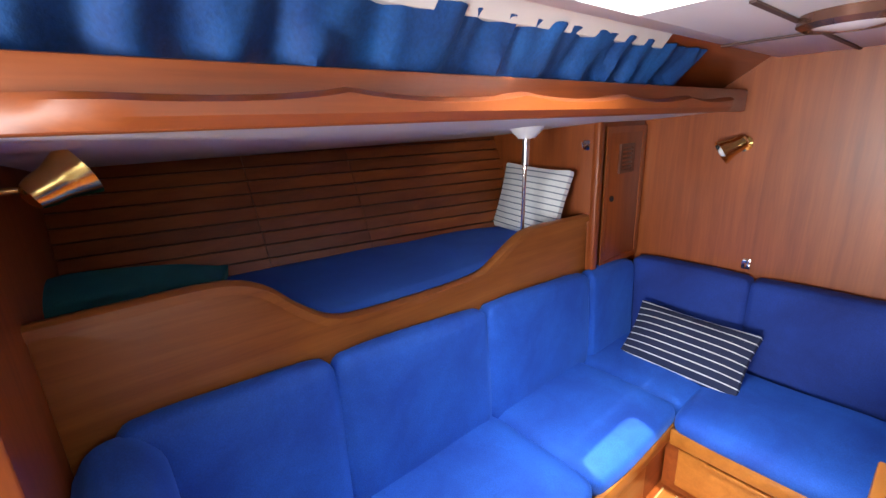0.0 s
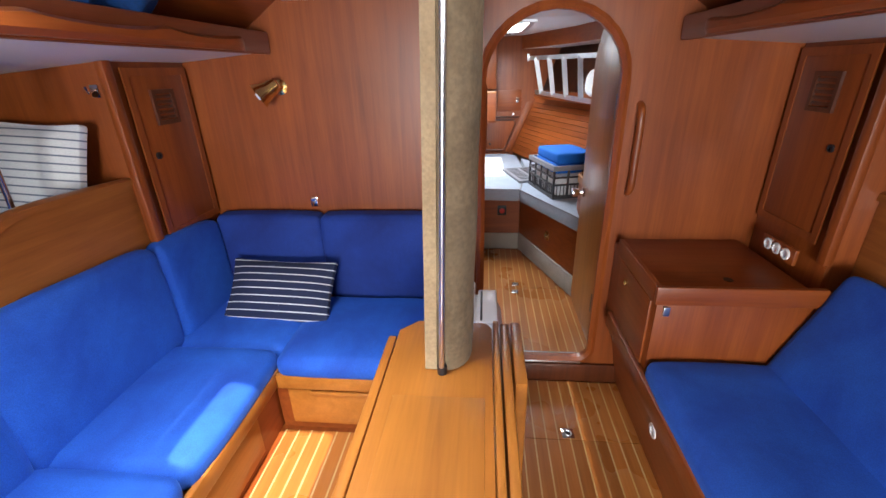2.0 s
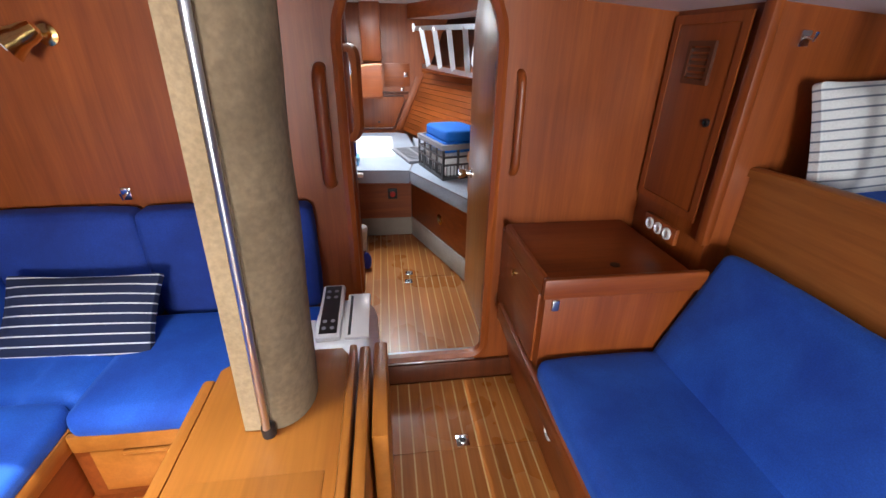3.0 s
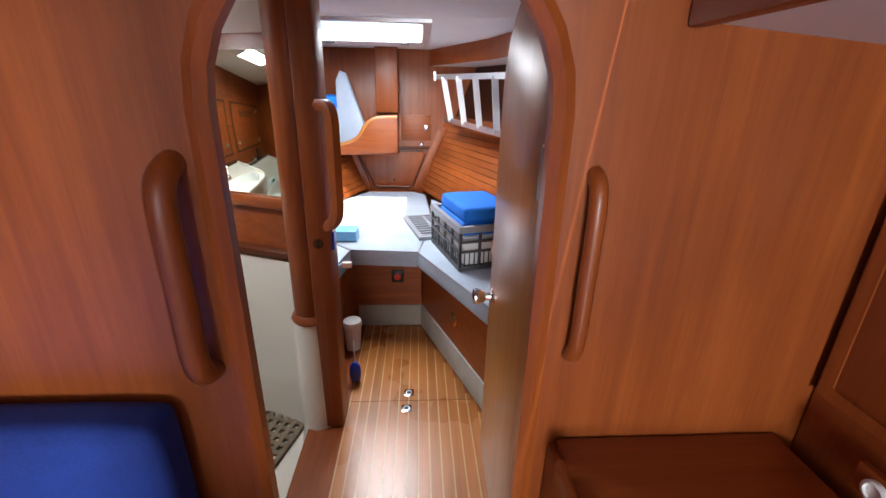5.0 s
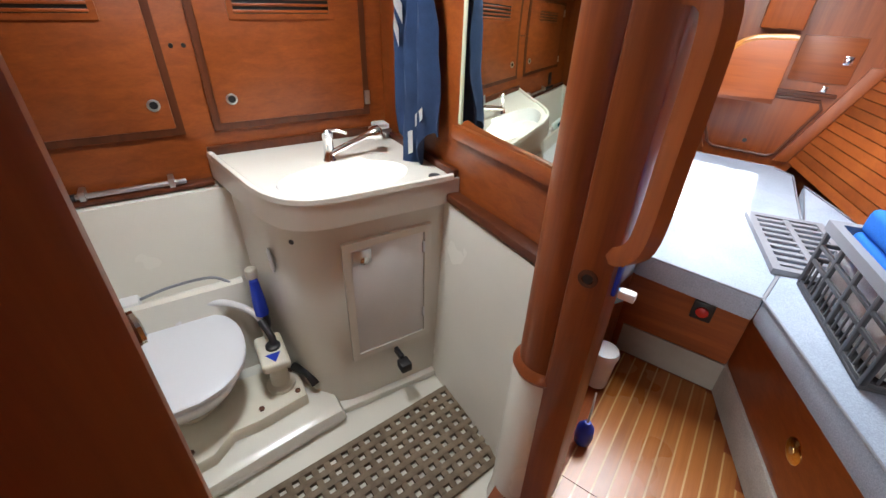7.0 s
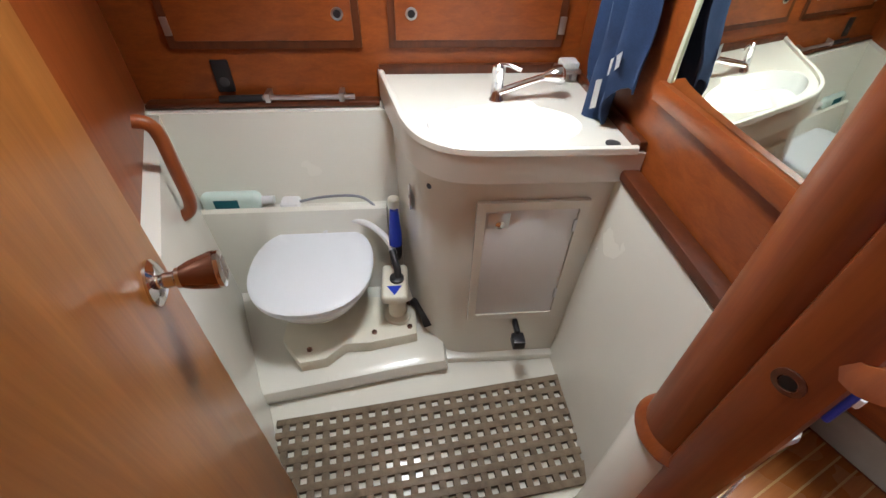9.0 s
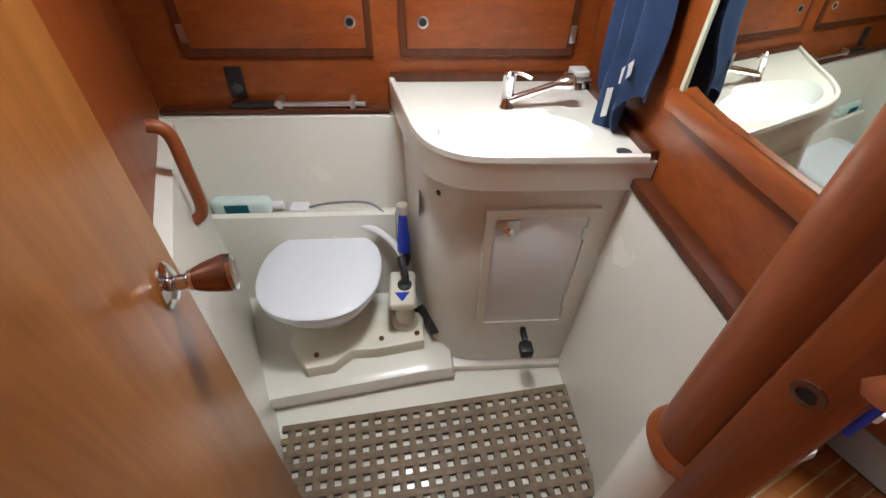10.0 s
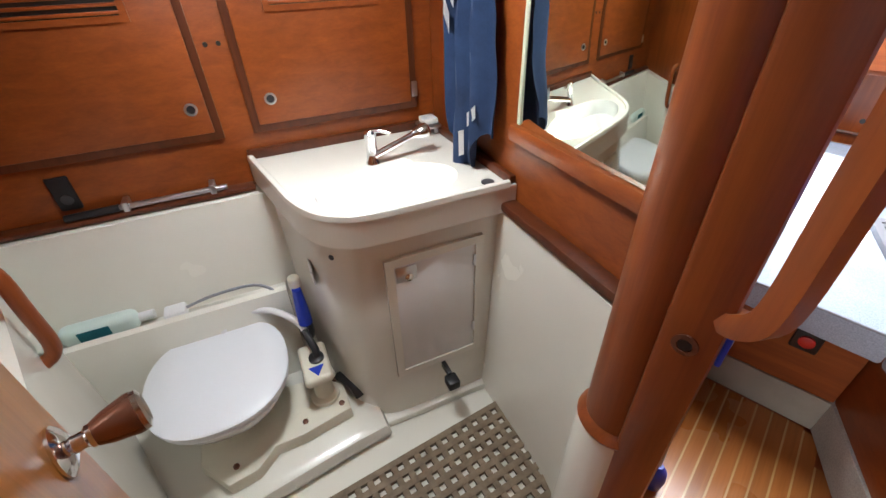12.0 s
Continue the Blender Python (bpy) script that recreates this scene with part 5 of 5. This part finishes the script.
part("knob", lathe([(0.018, 0.040), (0.024, 0.055), (0.031, 0.085), (0.031, 0.092), (0.027, 0.094)], kc, kd, 28), M_BRONZE, kn, "bronze-coloured knob")
part("knob_end", lathe([(0.0305, 0.0915), (0.0305, 0.099), (0.022, 0.102), (0.016, 0.098)], kc, kd, 28), M_CHROME, kn, "chrome knob end")
grab_handle("wall_handrail", -0.90, 3.31, 0.50, 0.84, 0.05, M_WOOD, "mahogany grab handle on the wall by the toilet", r=0.02)

# jambs of the head opening
structure("door_jamb_aft", rbox(0.386, 0.42, YB + 0.041, 3.388, -0.30, 1.80, 0.010), M_WOOD, "mahogany jamb of the head doorway", "jamb")
pj = thing("door_jamb_forward", (0.42, 4.2, -0.1), "rounded mahogany door post between head and cabin", "jamb", kind="structure")
part("post_column", lathe([(0.085, 0.47), (0.092, 0.485), (0.085, 0.50), (0.075, 0.51), (0.075, 1.80)], (0.355, 4.235, 0), (0, 0, 1), 28), M_WOOD, pj)
part("post_board", rbox(0.385, 0.478, 4.155, 4.30, -0.10, 1.80, 0.012), M_WOOD, pj)
part("strike_plate", lathe([(0.022, 0), (0.022, 0.004), (0.013, 0.005), (0.012, 0.002)], (0.43, 4.155, 0.86), (0, -1, 0), 20), M_BRONZE, pj)
part("strike_hole", lathe([(0.0115, 0), (0.0115, 0.0035)], (0.43, 4.1545, 0.86), (0, -1, 0), 14), M_BLACK, pj)
hpth = smooth_line([(0.465 + 0.75 * d, 4.175 - 0.55 * d, z) for d, z in ((0.0, 1.40), (0.05, 1.395), (0.075, 1.35), (0.075, 1.17), (0.07, 1.0), (0.035, 0.945), (0.0, 0.93))], 5)
part("post_handle", sweep(hpth, [(-0.020, -0.018), (-0.020, 0.018), (0, 0.024), (0.020, 0.018), (0.020, -0.018), (0, -0.024)], False, (0.591, 0.806, 0)), M_WOOD, pj, "large mahogany grab handle on the post")
ky = thing("key_fob", (0.50, 4.23, 0.86), "blue key fob hanging on the post", "key")
part("key_head", rbox(0.4785, 0.49, 4.18, 4.205, 0.90, 0.925, 0.003), M_CHROME, ky)
part("fob", rbox(0.4785, 0.489, 4.18, 4.21, 0.82, 0.90, 0.004), M_BLUEPL, ky)

# ---- passage door, hinged on the bulkhead and open ----
pd = thing("cabin_door", (1.10, 3.25, 0.13), "open mahogany passage door with an arched head", "door")
leaf = [(y, z) for y, z in [(3.245 + (x - 0.515), z) for x, z in DOOR]]
PM = Matrix.Translation((1.098, 3.245, 0)) @ Matrix.Rotation(radians(0.0), 4, "Z") @ Matrix.Translation((-1.098, -3.245, 0))
part("door_leaf", moved(prism(leaf, "x", 1.085, 1.115, 0.004), PM), M_DOOR, pd)
kr = part("knob_rose", lathe([(0.026, 0), (0.026, 0.004), (0.014, 0.010), (0.011, 0.03)], (1.085, 3.725, 0.835), (-1, 0, 0), 24), M_CHROME, pd)
part("knob", lathe([(0.014, 0.026), (0.022, 0.036), (0.026, 0.058), (0.024, 0.066), (0.012, 0.069)], (1.085, 3.725, 0.835), (-1, 0, 0), 24), M_CHROME, kr)
for z in (0.40, 1.32):
    part("hinge", rbox(1.062, 1.088, 3.228, 3.275, z - 0.05, z + 0.05, 0.003), M_DARKPL, pd, "dark metal hinge")

# ---- forward cabin ----
ZB = 0.415
structure("wall_forward", rbox(-1.0, 2.2, 6.70, 6.75, -0.36, 1.80, 0.003), M_WOOD, "mahogany bulkhead at the bow", "wall")
structure("wall_cabin_port", rbox(-1.93, -1.88, 3.3, 7.2, -0.36, 1.80, 0.003), M_HULL, "white painted hull side", "wall")
structure("floor_cabin_base", rbox(0.30, 1.4, YB + 0.041, 5.3, -0.30, -0.107, 0.003), M_WOODY, "plywood under the cabin sole", "floor")
sbase = thing("berth_locker", (1.2, 5.2, -0.1), "mahogany berth base with lockers", "berth", "forward berth bases")
part("carcass", prism([(0.865, 5.12), (1.20, 4.20), (2.2, 4.20), (1.05, 6.69), (0.865, 6.69)], "z", 0.06, ZB), M_WOODY, sbase)
part("carpet_side", prism([(0.845, 5.14), (1.20, 4.17), (2.2, 4.17), (1.05, 6.69), (0.845, 6.69)], "z", -0.10, 0.062, 0.004), M_CARPET, sbase, "grey carpeted lower side")
dn = Vector((-0.94, -0.342, 0))
lp = part("locker_latch", lathe([(0.042, 0), (0.042, 0.004), (0.030, 0.008)], (1.045, 4.633, 0.22), dn, 24), M_BRASS, sbase, "round brass locker latch")
part("latch_ring", lathe([(0.012, 0.006), (0.012, 0.010), (0.006, 0.011)], (1.045, 4.633, 0.22), dn, 16), M_CHROME, lp)
pbase = thing("berth_locker", (0.4, 5.8, -0.1), "mahogany berth base with lockers", "berth", "forward berth bases")
part("carcass", prism([(0.40, 5.12), (0.30, 4.42), (-0.5, 4.8), (0.18, 6.69), (0.86, 6.69), (0.86, 5.12)], "z", -0.10, ZB), M_WOODX, pbase)
part("kick_board", rbox(0.43, 0.86, 5.108, 5.119, -0.099, 0.06, 0.003), M_RUBBER, pbase, "brown kick strip at the floor")
part("front_rail", rbox(0.42, 0.87, 5.085, 5.119, 0.37, 0.412, 0.006), M_WOODX, pbase)
sw = thing("fire_switch", (0.70, 5.11, 0.28), "red round switch on a black plate", "switch")
part("plate", rbox(0.66, 0.74, 5.100, 5.1195, 0.235, 0.325, 0.006), M_BLACK, sw)
part("button", lathe([(0.024, 0), (0.024, 0.008), (0.014, 0.012)], (0.70, 5.10, 0.28), (0, -1, 0), 18), M_REDPL, sw)
mp = {"forward": [(0.425, 4.97), (0.835, 4.93), (0.95, 5.6), (0.90, 6.45), (0.80, 6.55), (0.36, 6.55), (0.10, 6.1), (0.10, 5.3)],
      "starboard": [(0.838, 4.925), (1.19, 4.17), (1.70, 4.25), (1.30, 5.6), (0.952, 6.30), (0.953, 5.6)],
      "port": [(0.42, 4.965), (0.34, 4.50), (-0.42, 4.86), (-0.05, 5.95), (0.097, 6.2), (0.097, 5.3)]}
for k, pts in mp.items():
    bm = prism(pts, "z", ZB + 0.001, 0.525, 0.018)
    bmesh.ops.subdivide_edges(bm, edges=[e for e in bm.edges if e.calc_length() > 0.15], cuts=2, use_grid_fill=True)
    ms = solo("berth_mattress", bm, M_GREYBLUE, "pale grey canvas mattress in the forward berth", "mattress", "forward mattresses")
    pts3 = [(x, y, 0.522) for x, y in pts]
    part("piping", sweep(pts3, circle(0.0045, 6), True), M_GREYPL, ms, "darker piping along the edge")


# hull linings of the forward cabin
def bow_lining(name, sgn, xb, y0, y1, n, z0, ystart=4.0):
    t = thing(name, (xb(5.6), 5.6, z0), "orange mahogany slats lining the bow", "wall lining", kind="structure")
    f = lambda y, z, d=0.0: (xb(y) + sgn * (0.42 * (z - z0) + d), y, z)
    back = bmesh.new()
    back.faces.new([back.verts.new(f(y, z, 0.035)) for y, z in ((ystart, 0.3), (6.69, 0.3), (6.69, 1.79), (ystart, 1.79))])
    bmesh.ops.solidify(back, geom=back.faces[:], thickness=0.01)
    part("backing", back, M_DARK, t)
    st = 0.047
    for k in range(n):
        za, zb = z0 + k * st, z0 + (k + 1) * st - 0.005
        bm = bmesh.new()
        vs = [bm.verts.new(f(y, z, d)) for y in (y0, y1) for z, d in ((za, 0), (zb, 0), (zb, 0.012), (za, 0.012))]
        for q in ((0, 1, 2, 3), (7, 6, 5, 4), (0, 4, 5, 1), (1, 5, 6, 2), (2, 6, 7, 3), (3, 7, 4, 0)):
            bm.faces.new([vs[i] for i in q])
        part("slat", bm, M_SLAT, t, smooth=False)
    if sgn > 0:
        bm = bmesh.new()
        vs = [bm.verts.new(f(y, z, d)) for y in (4.05, y0 - 0.03) for z, d in ((z0, -0.004), (1.45, -0.004), (1.45, 0.012), (z0, 0.012))]
        for q in ((0, 1, 2, 3), (7, 6, 5, 4), (0, 4, 5, 1), (1, 5, 6, 2), (2, 6, 7, 3), (3, 7, 4, 0)):
            bm.faces.new([vs[i] for i in q])
        part("plain_panel", bm, M_WOOD, t)
        part("stile", tube([f(y0 - 0.015, z0, -0.006), f(y0 - 0.015, 1.45, -0.006)], 0.014, 8), M_DARK, t)


bow_lining("hull_lining_bow_starboard", 1, lambda y: 0.93 + (6.5 - y) * 0.345, 4.98, 6.69, 15, 0.53)
bow_lining("hull_lining_bow_port", -1, lambda y: 0.27 - (6.5 - y) * 0.345, 5.02, 6.69, 9, 0.53, 5.0)

# lockers on the bow bulkhead
bl_ = thing("bow_locker", (0.58, 6.70, 0.55), "mahogany bow locker with a tapering door", "locker")
tr = [(0.40, 0.57), (0.44, 0.55), (0.74, 0.55), (0.78, 0.57), (0.90, 0.86), (0.88, 0.90), (0.30, 0.90), (0.27, 0.86)]
part("locker_door", prism(tr, "y", 6.68, 6.70, 0.004), M_WOOD, bl_)
part("moulding", sweep([(x, 6.682, z) for x, z in tr], circle(0.010, 8), True, (0, -1, 0)), M_DARK, bl_)
part("finger_hole", lathe([(0.013, 0), (0.013, 0.003)], (0.60, 6.68, 0.62), (0, -1, 0), 14), M_BLACK, bl_)
part("top_rail", rbox(0.24, 0.94, 6.665, 6.699, 0.925, 0.945, 0.004), M_DARK, bl_)
for sx in (1, -1):
    part("slanting_stile", prism([(0.585 + sx * 0.20, 0.53), (0.585 + sx * 0.27, 0.53), (0.585 + sx * 0.52, 1.10), (0.585 + sx * 0.44, 1.10)], "y", 6.672, 6.699, 0.004), M_WOOD, bl_)
bs2 = thing("bow_cupboard", (0.82, 6.70, 1.0), "small mahogany cupboard door with a chrome latch", "locker")
part("cupboard_door", rbox(0.68, 0.96, 6.685, 6.699, 1.0, 1.235, 0.004), M_WOODX, bs2)
part("latch", rbox(0.895, 0.935, 6.672, 6.686, 1.10, 1.145, 0.003), M_CHROME, bs2)
part("lower_latch", rbox(0.855, 0.885, 6.66, 6.684, 0.955, 0.985, 0.003), M_CHROME, bs2)
structure("wall_bow_column", rbox(0.46, 0.66, 6.50, 6.699, 1.26, 1.80, 0.01), M_WOOD, "boxed mahogany column at the bow", "wall")
shf = thing("bow_shelf", (0.2, 6.4, 0.9), "mahogany berth shelf with a curved front board", "shelf")
wv = [(p[0], p[1]) for p in smooth_line([(-0.50, 0.99), (0.0, 0.985), (0.18, 0.995), (0.30, 1.05), (0.38, 1.16), (0.46, 1.215), (0.60, 1.23), (0.655, 1.23)], 4)]
part("front_board", prism([(-0.50, 0.87)] + wv + [(0.655, 0.93)], "y", 6.36, 6.385, 0.003), M_WOODX, shf)
part("edge_bead", sweep([(x, 6.372, z) for x, z in wv], circle(0.017, 8)), M_TABLE, shf)
part("shelf_board", rbox(-0.6, 0.655, 6.386, 6.699, 0.90, 0.93, 0.003), M_WOODX, shf)
for k in range(4):
    solo("folded_cushion", rbox(-0.45, 0.20, 6.42, 6.66, 0.931 + k * 0.118, 1.045 + k * 0.118, 0.035, 3, 0.006, 0.006, k), M_BRIGHTBLUE, "bright blue cushion stacked on the bow shelf", "cushion", "stacked blue cushions")
tb = prism([(0.12, 0.935), (0.44, 0.935), (0.40, 1.05), (0.22, 1.58), (0.17, 1.60), (0.13, 1.52)], "y", 6.40, 6.50, 0.025)
solo("wedge_cushion", tb, M_GREYBLUE, "pale grey triangular cushion standing on the bow shelf", "cushion")


# folding crate with blue cushions, loose crate lid
def crate():
    t = thing("folding_crate", (1.12, 4.86, 0.526), "grey plastic folding crate with open lattice sides", "crate")
    C = Matrix.Translation((1.06, 4.62, 0.5265)) @ Matrix.Rotation(radians(15.5), 4, "Z")
    w, l, h = 0.36, 0.51, 0.255
    part("bottom", moved(rbox(0, w, 0, l, 0, 0.012, 0.003), C), M_DARKPL, t)
    part("top_rim", moved(ring_wall(outward(rect_hole(0.022, w - 0.022, 0.022, l - 0.022, 0.01, 2), -0.006, w + 0.006, -0.006, l + 0.006), rect_hole(0.022, w - 0.022, 0.022, l - 0.022, 0.01, 2), "z", h - 0.035, h), C), M_GREYPL, t, "lighter grey rim")

    def lattice(n, L, fx):
        bms = []
        for i in range(n + 1):
            u = (L - 0.016) * i / n
            bms.append(moved(rbox(u, u + 0.016, 0, 0.012, 0.012, h - 0.035, 0.002), fx))
            if i < n:
                for k in range(3):
                    v = u + (L - 0.016) / n * (k + 1) / 4
                    bms.append(moved(rbox(v + 0.004, v + 0.010, 0.003, 0.009, 0.02, h * 0.40, 0.001), fx))
        for z in (0.012, h * 0.4, h * 0.62):
            bms.append(moved(rbox(0.002, L - 0.002, 0.001, 0.011, z, z + 0.014, 0.002), fx))
        return joined(*bms)
    part("end_lattice", lattice(3, w, C), M_DARKPL, t)
    part("end_lattice", lattice(3, w, C @ Matrix.Translation((0, l - 0.012, 0))), M_DARKPL, t)
    part("side_lattice", lattice(4, l, C @ Matrix.Translation((0.012, 0, 0)) @ Matrix.Rotation(radians(90), 4, "Z")), M_DARKPL, t)
    part("side_lattice", lattice(4, l, C @ Matrix.Translation((w, 0, 0)) @ Matrix.Rotation(radians(90), 4, "Z")), M_DARKPL, t)
    solo("folded_cloth", moved(rbox(0.03, w - 0.03, 0.03, l - 0.03, 0.0125, h - 0.075, 0.03, 3, 0.01, 0.015, 2), C), M_WHITECLOTH, "folded white and blue cloth inside the crate", "cloth")
    for k, (a, b) in enumerate(((h - 0.07, h + 0.005), (h + 0.006, h + 0.085))):
        cu = solo("square_cushion", moved(rbox(0.035 + 0.01 * k, w - 0.035 + 0.015 * k, 0.05, l - 0.06, a, b, 0.018, 3, 0.004, 0.003, k), C), M_BRIGHTBLUE, "bright blue square cushion lying in the crate", "cushion", "crate cushions")


crate()
cl_ = thing("lattice_panel", (0.90, 5.42, 0.526), "loose grey lattice crate lid lying on the mattress", "lid")
CL = Matrix.Translation((0.885, 5.14, 0.5265)) @ Matrix.Rotation(radians(14), 4, "Z")
part("lid_frame", moved(ring_wall(outward(rect_hole(-0.01, 0.23, 0.03, 0.50, 0.01, 2), -0.04, 0.26, 0.0, 0.53), rect_hole(-0.01, 0.23, 0.03, 0.50, 0.01, 2), "z", 0.0, 0.022), CL), M_GREYPL, cl_)
for i in range(9):
    part("lid_bar", moved(rbox(-0.01, 0.23, 0.055 + i * 0.052, 0.075 + i * 0.052, 0.004, 0.018, 0.002), CL), M_GREYPL, cl_)
part("lid_rib", moved(rbox(0.10, 0.125, 0.03, 0.50, 0.002, 0.020, 0.002), CL), M_GREYPL, cl_)

# aluminium ladder hung along the starboard side
la = thing("boarding_ladder", (1.25, 5.4, 1.2), "aluminium boarding ladder hung along the hull", "ladder")
T0, T1 = Vector((0.99, 6.2, 1.56)), Vector((1.56, 4.76, 1.545))
B0, B1 = Vector((1.06, 6.14, 1.235)), Vector((1.56, 4.74, 1.185))
rp = [(-0.010, -0.019), (0.010, -0.019), (0.010, 0.019), (-0.010, 0.019)]
part("ladder_rail", sweep([T0, T1], rp), M_ALU, la)
part("ladder_rail", sweep([B0, B1], rp), M_ALU, la)
for k in range(6):
    f = (k + 0.5) / 6
    part("rung", sweep([T0.lerp(T1, f), B0.lerp(B1, f)], [(-0.021, -0.010), (0.021, -0.010), (0.021, 0.010), (-0.021, 0.010)], False, (0, 1, 0)), M_ALU, la)
part("rail_hook", rbox(0.965, 0.985, 6.19, 6.23, 1.53, 1.60, 0.004), M_ALU, la)
structure("shelf_bow_starboard", prism([(1.06, 6.3), (1.72, 4.5), (2.1, 4.5), (1.45, 6.6)], "z", 1.165, 1.185), M_WOODY, "mahogany shelf along the hull", "shelf")
bag = rbox(-0.10, 0.10, -0.26, 0.26, 0, 0.25, 0.07, 7, 0.0, 0.045, 9)
solo("plastic_bag", moved(bag, Matrix.Translation((1.535, 5.1, 1.187)) @ Matrix.Rotation(radians(19), 4, "Z")), M_WHITECLOTH, "crumpled white bag on the shelf behind the ladder", "bag")
solo("red_bag", moved(rbox(-0.1, 0.1, -0.5, 0.5, 0, 0.42, 0.08, 4, 0.01, 0.02, 4), Matrix.Translation((1.72, 5.0, 1.187)) @ Matrix.Rotation(radians(19), 4, "Z")), M_REDCLOTH, "red cloth bag on the shelf behind the ladder", "bag")
structure("ceiling_bow_side", prism([(0.96, 6.7), (1.34, 5.7), (1.56, 4.6), (1.62, 3.3), (2.6, 3.3), (2.6, 6.7)], "z", 1.665, 1.72), M_CEIL, "white headlining under the side deck", "ceiling")
structure("trim_bow_coaming", prism([(0.945, 6.69), (1.325, 5.7), (1.545, 4.6), (1.605, 3.3), (1.62, 3.3), (1.56, 4.6), (1.34, 5.7), (0.96, 6.69)], "z", 1.665, 1.799), M_WOODY, "mahogany coaming along the headlining", "trim")

# cabinet behind the open door with a rounded fiddle
tc = thing("corner_cabinet", (1.5, 4.0, -0.1), "mahogany corner cabinet with a rounded raised rim", "cabinet")
TT = arc(1.28, 4.38, 0.08, 90, 180, 6) + [(1.20, 3.45), (1.95, 3.45), (1.95, 4.46)]
part("carcass", prism(TT, "z", -0.10, 0.735), M_WOOD, tc)
part("rim", sweep([(x, y, 0.757) for x, y in ([(1.95, 4.46)] + TT[:8])], [(-0.010, -0.025), (-0.010, 0.022), (0, 0.028), (0.010, 0.022), (0.010, -0.025)]), M_TABLE, tc)
part("cabinet_door", prism([(1.197, 3.7), (1.2, 4.30), (1.19, 4.30), (1.19, 3.7)], "z", 0.0, 0.62), M_WOOD, tc)

# bucket and spray bottle at the foot of the post
bk = thing("plastic_bucket", (0.43, 4.85, -0.099), "white plastic bucket with a lid and blue strap", "bucket")
part("bucket_body", lathe([(0.045, 0), (0.055, 0.16), (0.058, 0.165)], (0.425, 4.84, -0.099), (0, 0, 1), 24), M_WHITEPL, bk)
part("bucket_lid", lathe([(0.059, 0.165), (0.061, 0.18), (0.055, 0.20), (0.02, 0.207)], (0.425, 4.84, -0.099), (0, 0, 1), 24), M_WHITEPL, bk)
lo_ = thing("hanging_float", (0.51, 4.50, -0.1), "blue float with a white cord standing on the floor", "float")
part("float_body", lathe([(0.012, 0), (0.03, 0.02), (0.034, 0.06), (0.03, 0.10), (0.012, 0.13)], (0.485, 4.50, -0.0985), (0, 0, 1), 16), M_BLUEPL, lo_)
part("cord", tube([(0.485, 4.50, 0.03), (0.482, 4.52, 0.09), (0.475, 4.55, 0.14)], 0.004, 6), M_ROPE, lo_)
sy = thing("spray_bottle", (0.44, 4.62, ZB), "pale blue spray bottle on the berth edge", "bottle")
part("bottle_body", lathe([(0.022, 0), (0.024, 0.01), (0.024, 0.09), (0.012, 0.11), (0.010, 0.125)], (0.40, 4.56, 0.526), (0.35, -0.2, 0.5), 16), M_CYAN, sy)
part("trigger_head", rbox(0.45, 0.50, 4.50, 4.53, 0.60, 0.63, 0.006), M_WHITEPL, sy)
solo("paper_pack", rbox(0.30, 0.44, 5.10, 5.24, 0.5262, 0.60, 0.012), M_CYAN, "small pale blue pack on the mattress", "box")

# ---- teak and holly floors, piece by piece ----
plank_floor("floor", 0.508, 1.218, [-1.2, 1.3, 2.79, YB - 0.024], 0.0, "teak cabin sole with pale holly strips")
plank_floor("floor_dinette", -0.221, 0.33, [0.96, 2.577], 0.21, "teak dinette floor with pale holly strips")
plank_floor("floor_cabin", 0.475, 1.20, [YB + 0.041, 4.335, 5.105], -0.10, "teak sole of the forward cabin with pale holly strips", lambda x: 5.105 if x < 0.85 else 5.14 - (x - 0.845) * 2.73)
